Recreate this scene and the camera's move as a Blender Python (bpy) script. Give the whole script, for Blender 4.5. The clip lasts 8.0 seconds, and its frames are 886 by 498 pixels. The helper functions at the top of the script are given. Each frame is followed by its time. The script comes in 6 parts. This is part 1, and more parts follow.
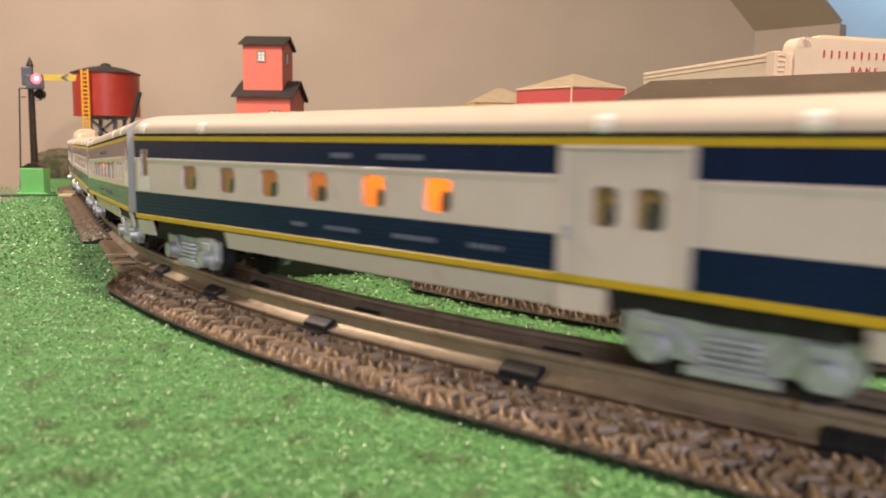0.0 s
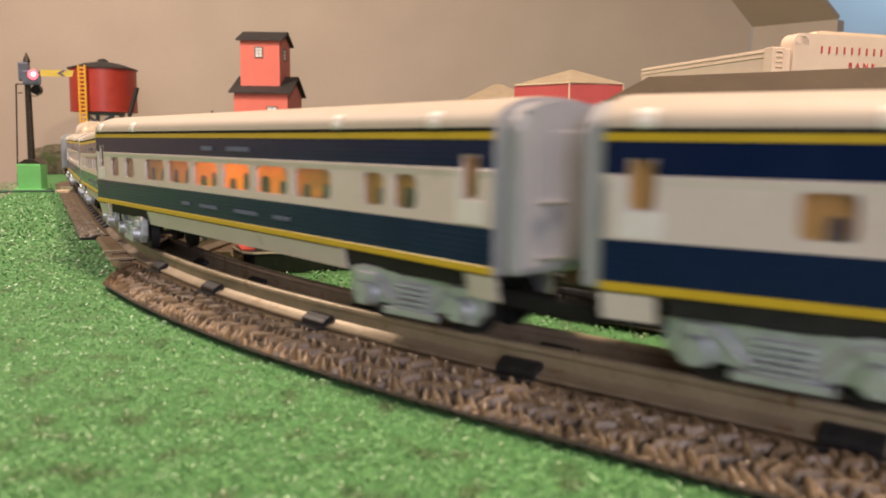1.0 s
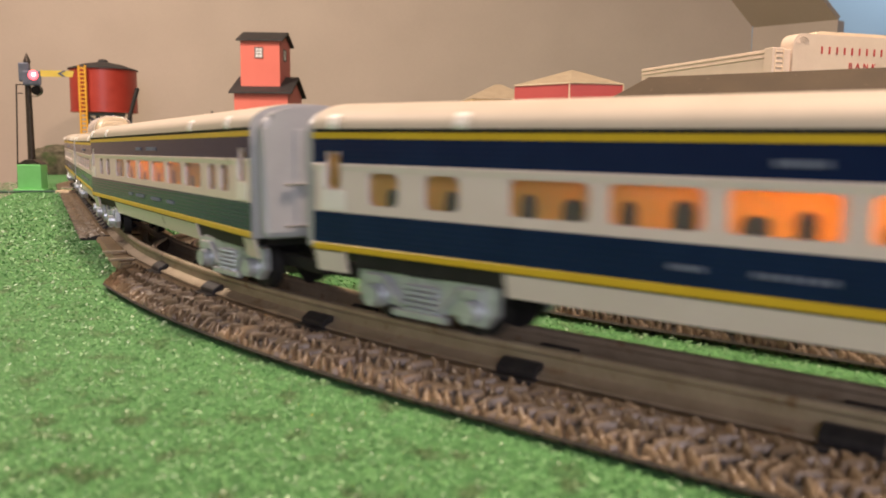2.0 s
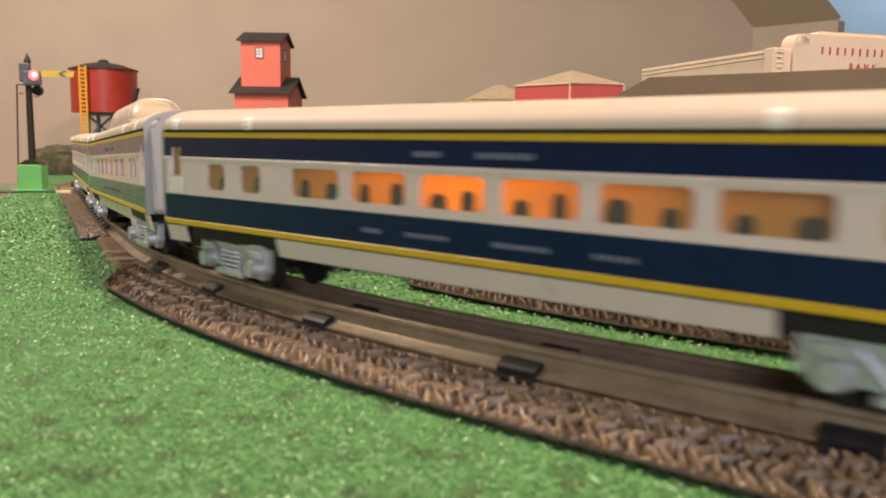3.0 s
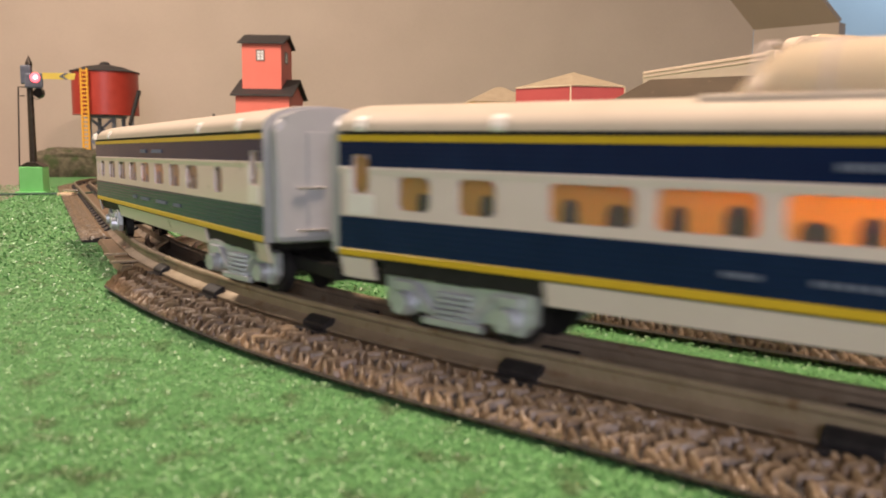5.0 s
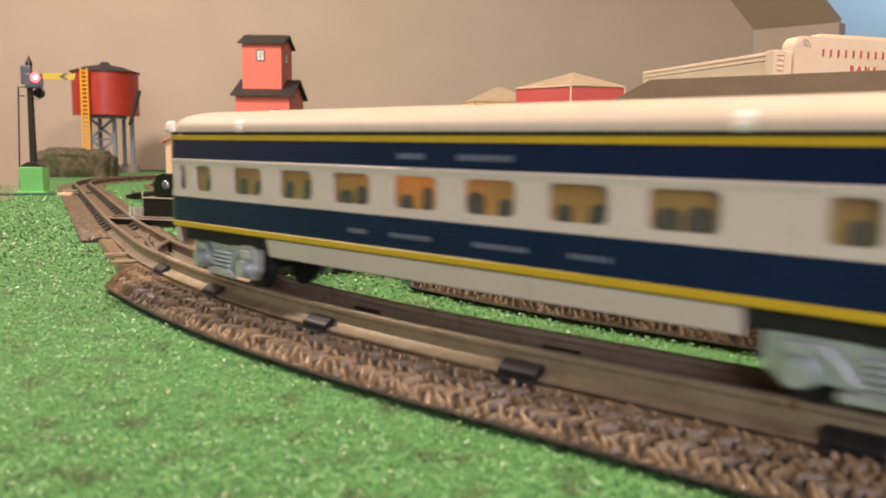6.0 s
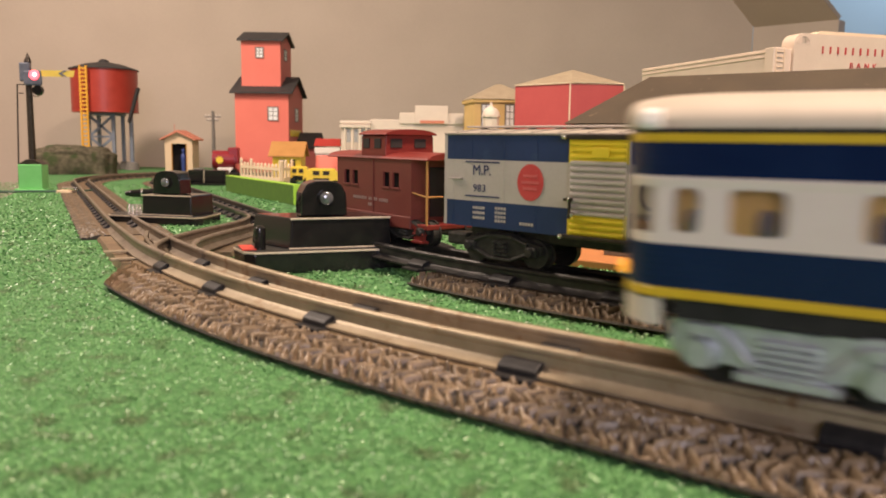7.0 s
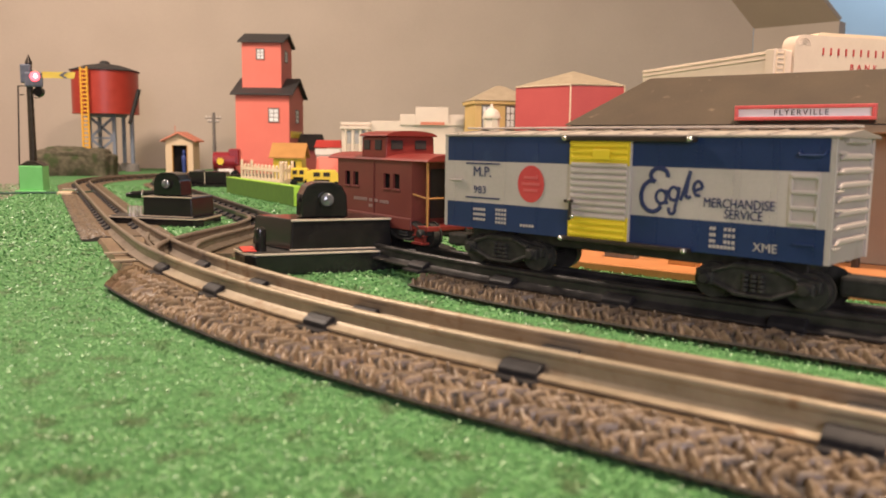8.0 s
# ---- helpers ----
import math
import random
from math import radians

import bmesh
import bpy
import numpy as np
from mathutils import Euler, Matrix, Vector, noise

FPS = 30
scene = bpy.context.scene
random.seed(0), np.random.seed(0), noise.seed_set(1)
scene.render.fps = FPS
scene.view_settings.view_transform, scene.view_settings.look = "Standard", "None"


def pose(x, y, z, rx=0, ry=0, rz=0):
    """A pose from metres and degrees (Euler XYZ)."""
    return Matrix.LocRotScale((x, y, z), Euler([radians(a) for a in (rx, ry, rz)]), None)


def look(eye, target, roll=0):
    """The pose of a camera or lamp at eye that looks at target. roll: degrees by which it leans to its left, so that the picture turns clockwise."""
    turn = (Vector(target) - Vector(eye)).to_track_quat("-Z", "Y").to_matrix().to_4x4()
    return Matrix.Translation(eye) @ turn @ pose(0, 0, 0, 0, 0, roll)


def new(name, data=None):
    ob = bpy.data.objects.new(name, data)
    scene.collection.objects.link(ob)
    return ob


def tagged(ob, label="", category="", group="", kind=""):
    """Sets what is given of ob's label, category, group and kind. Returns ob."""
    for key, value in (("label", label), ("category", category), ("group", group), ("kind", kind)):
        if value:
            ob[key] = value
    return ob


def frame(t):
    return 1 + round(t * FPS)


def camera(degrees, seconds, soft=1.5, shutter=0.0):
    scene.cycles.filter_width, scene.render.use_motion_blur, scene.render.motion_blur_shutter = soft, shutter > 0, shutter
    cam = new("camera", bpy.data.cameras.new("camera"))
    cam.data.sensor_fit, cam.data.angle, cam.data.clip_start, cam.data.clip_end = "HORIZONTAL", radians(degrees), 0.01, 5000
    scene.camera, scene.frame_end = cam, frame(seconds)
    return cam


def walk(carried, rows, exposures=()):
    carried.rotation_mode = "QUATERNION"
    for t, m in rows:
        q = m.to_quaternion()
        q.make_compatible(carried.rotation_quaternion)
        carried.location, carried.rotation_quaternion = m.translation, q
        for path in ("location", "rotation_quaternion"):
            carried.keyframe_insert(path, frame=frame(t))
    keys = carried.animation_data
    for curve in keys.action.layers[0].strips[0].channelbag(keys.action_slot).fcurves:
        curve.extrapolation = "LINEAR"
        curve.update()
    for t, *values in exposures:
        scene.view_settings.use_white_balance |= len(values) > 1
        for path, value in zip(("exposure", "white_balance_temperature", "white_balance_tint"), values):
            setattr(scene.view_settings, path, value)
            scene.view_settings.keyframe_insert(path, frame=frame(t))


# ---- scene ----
# camera
PITCH, ROLL = -7.31, 0.75
EYE = (0.0, 0.0, 0.088)
cam = camera(56.8, 8.0, soft=1.7, shutter=0.5)
cam.data.dof.use_dof = True
cam.data.dof.focus_distance = 0.7
cam.data.dof.aperture_fstop = 16.0

# small sway of the hand-set camera: seconds, turn to the left, tilt up, in degrees
SWAY = [(0.0, 0.06, 0.16), (0.5, -0.02, 0.04), (1.0, -0.10, -0.12), (1.8, -0.09, -0.10), (2.5, -0.08, -0.08), (3.0, -0.06, -0.08),
        (3.5, -0.06, -0.08), (4.0, 0.02, 0.0), (4.5, -0.01, 0.05), (5.3, 0.01, 0.08), (6.0, 0.01, 0.08), (6.5, -0.01, 0.0),
        (7.0, -0.04, -0.10), (7.5, 0.0, 0.0), (8.0, 0.0, 0.0)]


def sight(yaw, tilt):
    return pose(*EYE, 0, 0, yaw) @ pose(0, 0, 0, 90 + PITCH + tilt) @ pose(0, 0, 0, 0, 0, ROLL)


# the film camera closes down a little while the pale cars fill its picture
EXPOSED = [(0.0, -0.16), (1.0, -0.28), (2.5, -0.30), (4.5, -0.29), (6.0, -0.14), (7.0, -0.27), (8.0, -0.18)]
walk(cam, [(t, sight(a, b)) for t, a, b in SWAY], [(t, e, 6500, 18) for t, e in EXPOSED])

# light: the room's warm ceiling lamps, the daylight of a window and an added fill
world = bpy.data.worlds.new("room_air")
scene.world = world
world.use_nodes = True
world.node_tree.nodes["Background"].inputs[0].default_value = (0.80, 0.86, 1.0, 1)
world.node_tree.nodes["Background"].inputs[1].default_value = 0.02


def area_lamp(name, eye, target, w, h, watts, colour):
    data = bpy.data.lights.new(name, "AREA")
    data.shape, data.size, data.size_y, data.energy, data.color = "RECTANGLE", w, h, watts, colour
    lamp = new(name, data)
    lamp.matrix_world = look(eye, target)
    return lamp


area_lamp("ceiling_lamp", (0.40, 0.28, 1.40), (0.14, 0.26, 0.0), 0.18, 0.18, 41.0, (1.0, 0.78, 0.57))
area_lamp("ceiling_lamp", (-1.20, 1.10, 1.38), (-0.90, 1.4, 0.1), 0.3, 0.3, 45.0, (1.0, 0.83, 0.66))
area_lamp("window_light", (0.25, -1.85, 0.60), (0.05, 0.30, -0.15), 1.0, 0.9, 33.5, (0.95, 0.90, 1.0))
# added cool lamp, out of view, that brightens the blue wall
area_lamp("blue_wall_fill", (1.9, 2.75, 1.2), (1.6, 3.3, 0.5), 0.5, 0.5, 9.0, (0.74, 0.87, 1.0))

# ------------------------------------------------------------------ materials


def nodes_of(name):
    m = bpy.data.materials.new(name)
    m.use_nodes = True
    return m, m.node_tree.nodes, m.node_tree.links, m.node_tree.nodes["Principled BSDF"]


def surface(name, a, b, rough=0.5, metal=0.0, scale=400.0, fine=2500.0, bump=0.15, depth=0.0004, per_object=0.0, coat=0.0,
            stain=None, stain_scale=60.0, stain_at=0.62):
    """A surface whose colour drifts from a to b in blotches and grain, with fine relief."""
    m, n, l, bsdf = nodes_of(name)
    co = n.new("ShaderNodeTexCoord")
    n1, n2 = n.new("ShaderNodeTexNoise"), n.new("ShaderNodeTexNoise")
    n1.inputs["Scale"].default_value, n2.inputs["Scale"].default_value = scale, fine
    n1.inputs["Detail"].default_value = n2.inputs["Detail"].default_value = 4
    for t in (n1, n2):
        l.new(co.outputs["Object"], t.inputs["Vector"])
    mixer = n.new("ShaderNodeMath")
    mixer.operation = "MULTIPLY_ADD"
    l.new(n2.outputs["Fac"], mixer.inputs[0])
    mixer.inputs[1].default_value = 0.5
    l.new(n1.outputs["Fac"], mixer.inputs[2])
    ramp = n.new("ShaderNodeMapRange")
    ramp.inputs["From Min"].default_value, ramp.inputs["From Max"].default_value = 0.5, 1.0
    l.new(mixer.outputs[0], ramp.inputs["Value"])
    mix = n.new("ShaderNodeMix")
    mix.data_type = "RGBA"
    mix.inputs["A"].default_value, mix.inputs["B"].default_value = (*a, 1), (*b, 1)
    l.new(ramp.outputs["Result"], mix.inputs["Factor"])
    out = mix.outputs["Result"]
    if stain:
        n3 = n.new("ShaderNodeTexNoise")
        n3.inputs["Scale"].default_value, n3.inputs["Detail"].default_value = stain_scale, 6
        l.new(co.outputs["Object"], n3.inputs["Vector"])
        r3 = n.new("ShaderNodeMapRange")
        r3.inputs["From Min"].default_value, r3.inputs["From Max"].default_value = stain_at, stain_at + 0.12
        l.new(n3.outputs["Fac"], r3.inputs["Value"])
        m3 = n.new("ShaderNodeMix")
        m3.data_type = "RGBA"
        l.new(r3.outputs["Result"], m3.inputs["Factor"])
        l.new(out, m3.inputs["A"])
        m3.inputs["B"].default_value = (*stain, 1)
        out = m3.outputs["Result"]
    if per_object:
        info, hsv, mr = n.new("ShaderNodeObjectInfo"), n.new("ShaderNodeHueSaturation"), n.new("ShaderNodeMapRange")
        mr.inputs["To Min"].default_value, mr.inputs["To Max"].default_value = 1 - per_object, 1 + per_object
        l.new(info.outputs["Random"], mr.inputs["Value"])
        l.new(mr.outputs["Result"], hsv.inputs["Value"])
        l.new(out, hsv.inputs["Color"])
        out = hsv.outputs["Color"]
    l.new(out, bsdf.inputs["Base Color"])
    rr = n.new("ShaderNodeMapRange")
    rr.inputs["To Min"].default_value, rr.inputs["To Max"].default_value = max(0.03, rough - 0.08), min(1, rough + 0.1)
    l.new(n1.outputs["Fac"], rr.inputs["Value"])
    l.new(rr.outputs["Result"], bsdf.inputs["Roughness"])
    bsdf.inputs["Metallic"].default_value = metal
    bsdf.inputs["Coat Weight"].default_value = coat
    if bump:
        bm_ = n.new("ShaderNodeBump")
        bm_.inputs["Strength"].default_value, bm_.inputs["Distance"].default_value = bump, depth
        l.new(n2.outputs["Fac"], bm_.inputs["Height"])
        l.new(bm_.outputs["Normal"], bsdf.inputs["Normal"])
    return m


def glow(name, colour, strength):
    m, n, l, bsdf = nodes_of(name)
    bsdf.inputs["Base Color"].default_value = (*colour, 1)
    bsdf.inputs["Emission Color"].default_value = (*colour, 1)
    bsdf.inputs["Emission Strength"].default_value = strength
    return m


def clear(name, tint=(1, 1, 1), rough=0.05, ior=1.45):
    m, n, l, bsdf = nodes_of(name)
    bsdf.inputs["Base Color"].default_value = (*tint, 1)
    bsdf.inputs["Roughness"].default_value = rough
    bsdf.inputs["Transmission Weight"].default_value = 1
    bsdf.inputs["IOR"].default_value = ior
    return m


WALL = surface("beige_wall_paint", (0.49, 0.41, 0.335), (0.54, 0.455, 0.375), 0.85, scale=6, fine=220, bump=0.2, depth=0.001)
BLUEWALL = surface("pale_blue_wall_paint", (0.42, 0.58, 0.66), (0.47, 0.63, 0.71), 0.85, scale=6, fine=220, bump=0.2, depth=0.001)
CEIL = surface("ceiling_paint", (0.60, 0.54, 0.46), (0.66, 0.60, 0.52), 0.9, scale=6, fine=200)
# the slope's shade is put into this colour, far darker than the ceiling
SLOPE = surface("slope_shade_paint", (0.34, 0.27, 0.19), (0.38, 0.30, 0.22), 0.9, scale=6, fine=200)
# for walls out of view: dark so that little light bounces back
DIMWALL = surface("unseen_dark_wall", (0.10, 0.075, 0.055), (0.15, 0.115, 0.085), 0.8, scale=6, fine=220, bump=0.2, depth=0.001)
FLOOR = surface("brown_carpet", (0.22, 0.17, 0.12), (0.30, 0.24, 0.18), 0.95, scale=30, fine=600)
TURF = surface("green_turf_mat", (0.034, 0.125, 0.036), (0.10, 0.290, 0.09), 0.85, scale=330, fine=1500, bump=0.7, depth=0.001, stain=(0.052, 0.110, 0.038), stain_scale=70, stain_at=0.55)
CHIPS = surface("green_turf_flakes", (0.055, 0.180, 0.055), (0.19, 0.43, 0.155), 0.38, scale=260, fine=1700, bump=0, stain=(0.085, 0.155, 0.055), stain_scale=70, stain_at=0.55)
RUBBER = surface("brown_rubber_roadbed", (0.085, 0.060, 0.036), (0.265, 0.188, 0.110), 0.36, scale=120, fine=900, bump=0.3, stain=(0.20, 0.135, 0.085), stain_scale=45, stain_at=0.60)
RUBBER_DARK = surface("dark_rubber_roadbed", (0.060, 0.043, 0.028), (0.175, 0.125, 0.076), 0.40, scale=120, fine=900, bump=0.3)
RAIL = surface("dull_plated_rail", (0.28, 0.225, 0.15), (0.40, 0.33, 0.23), 0.44, 0.5, scale=90, fine=1800, bump=0.1, stain=(0.24, 0.16, 0.09), stain_scale=120, stain_at=0.60)
RAIL_OLD = surface("tarnished_brown_rail", (0.17, 0.135, 0.10), (0.29, 0.24, 0.185), 0.42, 0.6, scale=90, fine=1800, bump=0.1, stain=(0.10, 0.065, 0.04), stain_scale=120, stain_at=0.58)
RAIL_DARK = surface("blackened_rail", (0.03, 0.03, 0.03), (0.09, 0.085, 0.08), 0.35, 0.6, scale=90, fine=1800, bump=0.1)
TIE = surface("black_metal_tie", (0.012, 0.012, 0.013), (0.030, 0.028, 0.027), 0.45, scale=200)
BLACK = surface("black_bakelite", (0.008, 0.008, 0.009), (0.016, 0.015, 0.014), 0.13, scale=80, fine=900, bump=0.03)
BLACKMATT = surface("black_underframe", (0.010, 0.010, 0.010), (0.025, 0.024, 0.023), 0.6, scale=200)
CREAM = surface("grey_cream_car_paint", (0.65, 0.55, 0.49), (0.70, 0.60, 0.54), 0.30, scale=60, fine=1200, bump=0.04, coat=0.2)
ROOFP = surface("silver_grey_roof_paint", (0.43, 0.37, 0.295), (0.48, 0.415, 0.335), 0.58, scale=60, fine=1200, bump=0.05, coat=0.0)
ENDGREY = surface("grey_car_end_paint", (0.33, 0.33, 0.34), (0.38, 0.38, 0.39), 0.38, scale=60, fine=1200, bump=0.04, coat=0.2)
NAVY = surface("navy_car_paint", (0.004, 0.012, 0.046), (0.006, 0.017, 0.060), 0.15, scale=60, fine=1200, bump=0.0, coat=0.0)
YELLOW = surface("yellow_stripe_paint", (0.55, 0.36, 0.015), (0.62, 0.42, 0.02), 0.4, scale=80)
SILVER = surface("silver_truck_casting", (0.42, 0.45, 0.48), (0.60, 0.63, 0.66), 0.38, 0.55, scale=250, fine=1500, bump=0.2)
WHITE = surface("white_plastic", (0.72, 0.68, 0.62), (0.80, 0.76, 0.70), 0.4, scale=50)
LETTER = surface("pale_lettering", (0.12, 0.14, 0.20), (0.16, 0.18, 0.25), 0.5, scale=200)
TAN = surface("tan_interior_card", (0.55, 0.42, 0.25), (0.62, 0.48, 0.30), 0.8, scale=100)
for dull in (NAVY, TIE, BLACKMATT, RUBBER_DARK):
    dull.node_tree.nodes["Principled BSDF"].inputs["Specular IOR Level"].default_value = 0.25
SEAT = surface("dark_seat_plastic", (0.03, 0.022, 0.018), (0.06, 0.045, 0.035), 0.6, scale=200)
BULB = glow("orange_bulb_glow", (1.0, 0.44, 0.008), 1000.0)
DIMBULB = glow("dim_orange_bulb", (1.0, 0.40, 0.03), 60.0)
MARKER = glow("amber_marker_glow", (1.0, 0.40, 0.04), 1.6)
GLAZE = clear("clear_glazing")


def strip_film(name, colour, shine):
    """A thin tan film that lets half of the light behind it through."""
    m, n, l, bsdf = nodes_of(name)
    tr, mix = n.new("ShaderNodeBsdfTranslucent"), n.new("ShaderNodeMixShader")
    bsdf.inputs["Base Color"].default_value = (*colour, 1)
    bsdf.inputs["Roughness"].default_value = 0.6
    tr.inputs["Color"].default_value = (*shine, 1)
    mix.inputs[0].default_value = 0.5
    l.new(bsdf.outputs[0], mix.inputs[1])
    l.new(tr.outputs[0], mix.inputs[2])
    l.new(mix.outputs[0], n["Material Output"].inputs["Surface"])
    return m


FILM = strip_film("tan_window_film", (0.36, 0.25, 0.085), (0.95, 0.66, 0.08))
RED = surface("signal_red_paint", (0.50, 0.035, 0.022), (0.58, 0.05, 0.03), 0.4, scale=40, fine=700, bump=0.08)
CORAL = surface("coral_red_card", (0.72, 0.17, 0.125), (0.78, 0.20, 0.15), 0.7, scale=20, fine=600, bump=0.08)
# darker copy of the coral card: shade painted on walls turned from the light
CORAL_SHADE = surface("coral_card_shade", (0.52, 0.13, 0.11), (0.58, 0.155, 0.13), 0.7, scale=20, fine=600, bump=0.08)
TANKRED = surface("tank_red_paint", (0.34, 0.035, 0.022), (0.42, 0.048, 0.030), 0.38, scale=40, fine=600, bump=0.08)
ROOFBLK = surface("black_shingle_card", (0.018, 0.017, 0.018), (0.045, 0.040, 0.040), 0.7, scale=60, fine=900)

# ------------------------------------------------------------------ building helpers


def part(name, bm, material, parent=None, label="", smooth=False):
    """Links a bmesh as one mesh object under a thing or part."""
    me = bpy.data.meshes.new(name)
    bmesh.ops.recalc_face_normals(bm, faces=bm.faces)
    bm.to_mesh(me)
    bm.free()
    for m in material if isinstance(material, (list, tuple)) else [material]:
        me.materials.append(m)
    if smooth:
        me.shade_smooth()
        me.set_sharp_from_angle(angle=0.75)
    ob = new(name, me)
    if parent:
        ob.parent = parent
    if label:
        ob["label"] = label
    return ob


def raw(name, verts, faces, material, parent=None, label="", smooth=False, index=None):
    me = bpy.data.meshes.new(name)
    me.from_pydata([tuple(map(float, v)) for v in verts], [], [tuple(map(int, f)) for f in faces])
    for m in material if isinstance(material, (list, tuple)) else [material]:
        me.materials.append(m)
    if index is not None:
        me.polygons.foreach_set("material_index", index)
    me.update()
    if smooth:
        me.shade_smooth()
        me.set_sharp_from_angle(angle=0.75)
    ob = new(name, me)
    if parent:
        ob.parent = parent
    if label:
        ob["label"] = label
    return ob


def box(bm, x0, x1, y0, y1, z0, z1, bevel=0.0, m=None):
    """Adds a box, with bevelled edges, to bm."""
    v = [bm.verts.new((x, y, z)) for x in (x0, x1) for y in (y0, y1) for z in (z0, z1)]
    fs = [bm.faces.new([v[i] for i in q]) for q in ((0, 1, 3, 2), (4, 6, 7, 5), (0, 4, 5, 1), (2, 3, 7, 6), (0, 2, 6, 4), (1, 5, 7, 3))]
    made = v
    if bevel:
        es = list({e for f in fs for e in f.edges})
        r = bmesh.ops.bevel(bm, geom=es, offset=bevel, segments=2, profile=0.5, affect="EDGES")
        made = list({w for f in r["faces"] for w in f.verts} | {w for w in v if w.is_valid})
    if m is not None:
        bmesh.ops.transform(bm, matrix=m, verts=made)
    return bm


def boxed(x0, x1, y0, y1, z0, z1, bevel=0.0):
    return box(bmesh.new(), x0, x1, y0, y1, z0, z1, bevel)


def tube(bm, a, b, r0, r1=None, n=16, caps=True):
    """Adds a round bar from a to b."""
    a, b = Vector(a), Vector(b)
    r1 = r0 if r1 is None else r1
    turn = (b - a).to_track_quat("Z", "Y").to_matrix()
    ring = [[bm.verts.new(p + turn @ Vector((r * math.cos(2 * math.pi * i / n), r * math.sin(2 * math.pi * i / n), 0))) for i in range(n)] for p, r in ((a, r0), (b, r1))]
    for i in range(n):
        bm.faces.new((ring[0][i], ring[0][(i + 1) % n], ring[1][(i + 1) % n], ring[1][i]))
    if caps:
        bm.faces.new(ring[0][::-1])
        bm.faces.new(ring[1])
    return bm


def tubed(a, b, r0, r1=None, n=16):
    return tube(bmesh.new(), a, b, r0, r1, n)


def prism(bm, outline, axis, lo, hi, bevel=0.0):
    """Adds an outline (pairs) drawn out along an axis 'x', 'y' or 'z' from lo to hi."""
    place = {"x": lambda p, d: (d, p[0], p[1]), "y": lambda p, d: (p[0], d, p[1]), "z": lambda p, d: (p[0], p[1], d)}[axis]
    a, b = [[bm.verts.new(place(p, d)) for p in outline] for d in (lo, hi)]
    n = len(outline)
    fs = [bm.faces.new((a[i], a[(i + 1) % n], b[(i + 1) % n], b[i])) for i in range(n)] + [bm.faces.new(a[::-1]), bm.faces.new(b)]
    if bevel:
        bmesh.ops.bevel(bm, geom=list({e for f in fs for e in f.edges}), offset=bevel, segments=2, profile=0.5, affect="EDGES")
    return bm


def prismed(outline, axis, lo, hi, bevel=0.0):
    return prism(bmesh.new(), outline, axis, lo, hi, bevel)


def lathe(bm, profile, n=24, centre=(0, 0)):
    """Adds a body of revolution about a vertical axis from (radius, height) pairs."""
    rings = [[bm.verts.new((centre[0] + r * math.cos(2 * math.pi * i / n), centre[1] + r * math.sin(2 * math.pi * i / n), z)) for i in range(n)] for r, z in profile]
    for a, b in zip(rings, rings[1:]):
        for i in range(n):
            bm.faces.new((a[i], a[(i + 1) % n], b[(i + 1) % n], b[i]))
    bm.faces.new(rings[0][::-1])
    bm.faces.new(rings[-1])
    return bm


def thing(name, m, label, category, group="", kind=""):
    ob = new(name)
    ob.empty_display_size = 0.02
    ob.matrix_world = m
    return tagged(ob, label, category, group, kind)


def words(name, text, size, m, material, parent, depth=0.0002, space=1.0, shear=0.0, label=""):
    """Lettering in the built-in font, as a mesh part."""
    cu = bpy.data.curves.new(name, "FONT")
    cu.body, cu.size, cu.extrude, cu.align_x, cu.align_y = text, size, depth, "CENTER", "CENTER"
    cu.space_character, cu.shear, cu.resolution_u = space, shear, 3
    tmp = bpy.data.objects.new(name, cu)
    scene.collection.objects.link(tmp)
    me = bpy.data.meshes.new_from_object(tmp.evaluated_get(bpy.context.evaluated_depsgraph_get()))
    bpy.data.objects.remove(tmp)
    me.materials.clear()
    me.materials.append(material)
    ob = new(name, me)
    ob.parent = parent
    ob.matrix_local = m
    if label:
        ob["label"] = label
    return ob


# ------------------------------------------------------------------ the line of the track
# a straight, an arc to the left, a straight; behind, the loop closes in a tighter arc
P0, H0, ARC, RAD = (-0.2026, 0.5776), radians(-61.83), 0.3728, 0.9272
BACK, RBACK, EASE = -1.06, 0.45, -0.030
# in front the loop turns away beyond the camera's view and runs back along the table's edge
LOOP, LOOPLEN = 0.58, 1.0116
RAILTOP = 0.0190
RIDE = 0.020


def line_at(s, off=0.0):
    """Place and heading at s metres along the track, off metres to the left of it."""
    def arc(x, y, h, r, d):
        return x + r * (math.sin(h + d / r) - math.sin(h)), y - r * (math.cos(h + d / r) - math.cos(h)), h + d / r
    if s >= 0:
        x, y, h = arc(*P0, H0, RAD, min(s, ARC))
        d = min(max(0, s - ARC), LOOP - ARC)
        x, y = x + d * math.cos(h), y + d * math.sin(h)
        if s > LOOP:
            x, y, h = arc(x, y, h, RBACK, min(s - LOOP, LOOPLEN))
            d = max(0, s - LOOP - LOOPLEN)
            x, y = x + d * math.cos(h), y + d * math.sin(h)
    else:
        x, y, h = arc(*P0, H0, RAD, max(s, EASE))
        d = min(0, max(s, BACK) - EASE)
        x, y = x + d * math.cos(h), y + d * math.sin(h)
        if s < BACK:
            x, y, h = arc(x, y, h, RBACK, s - BACK)
    return x - off * math.sin(h), y + off * math.cos(h), h


def sag(s):
    """How far the line has come down from the raised near curve to the flat: 0 to 1."""
    t = min(1, max(0, (0.12 - s) / 0.45))
    return t * t * (3 - 2 * t)


DROP = 0.009


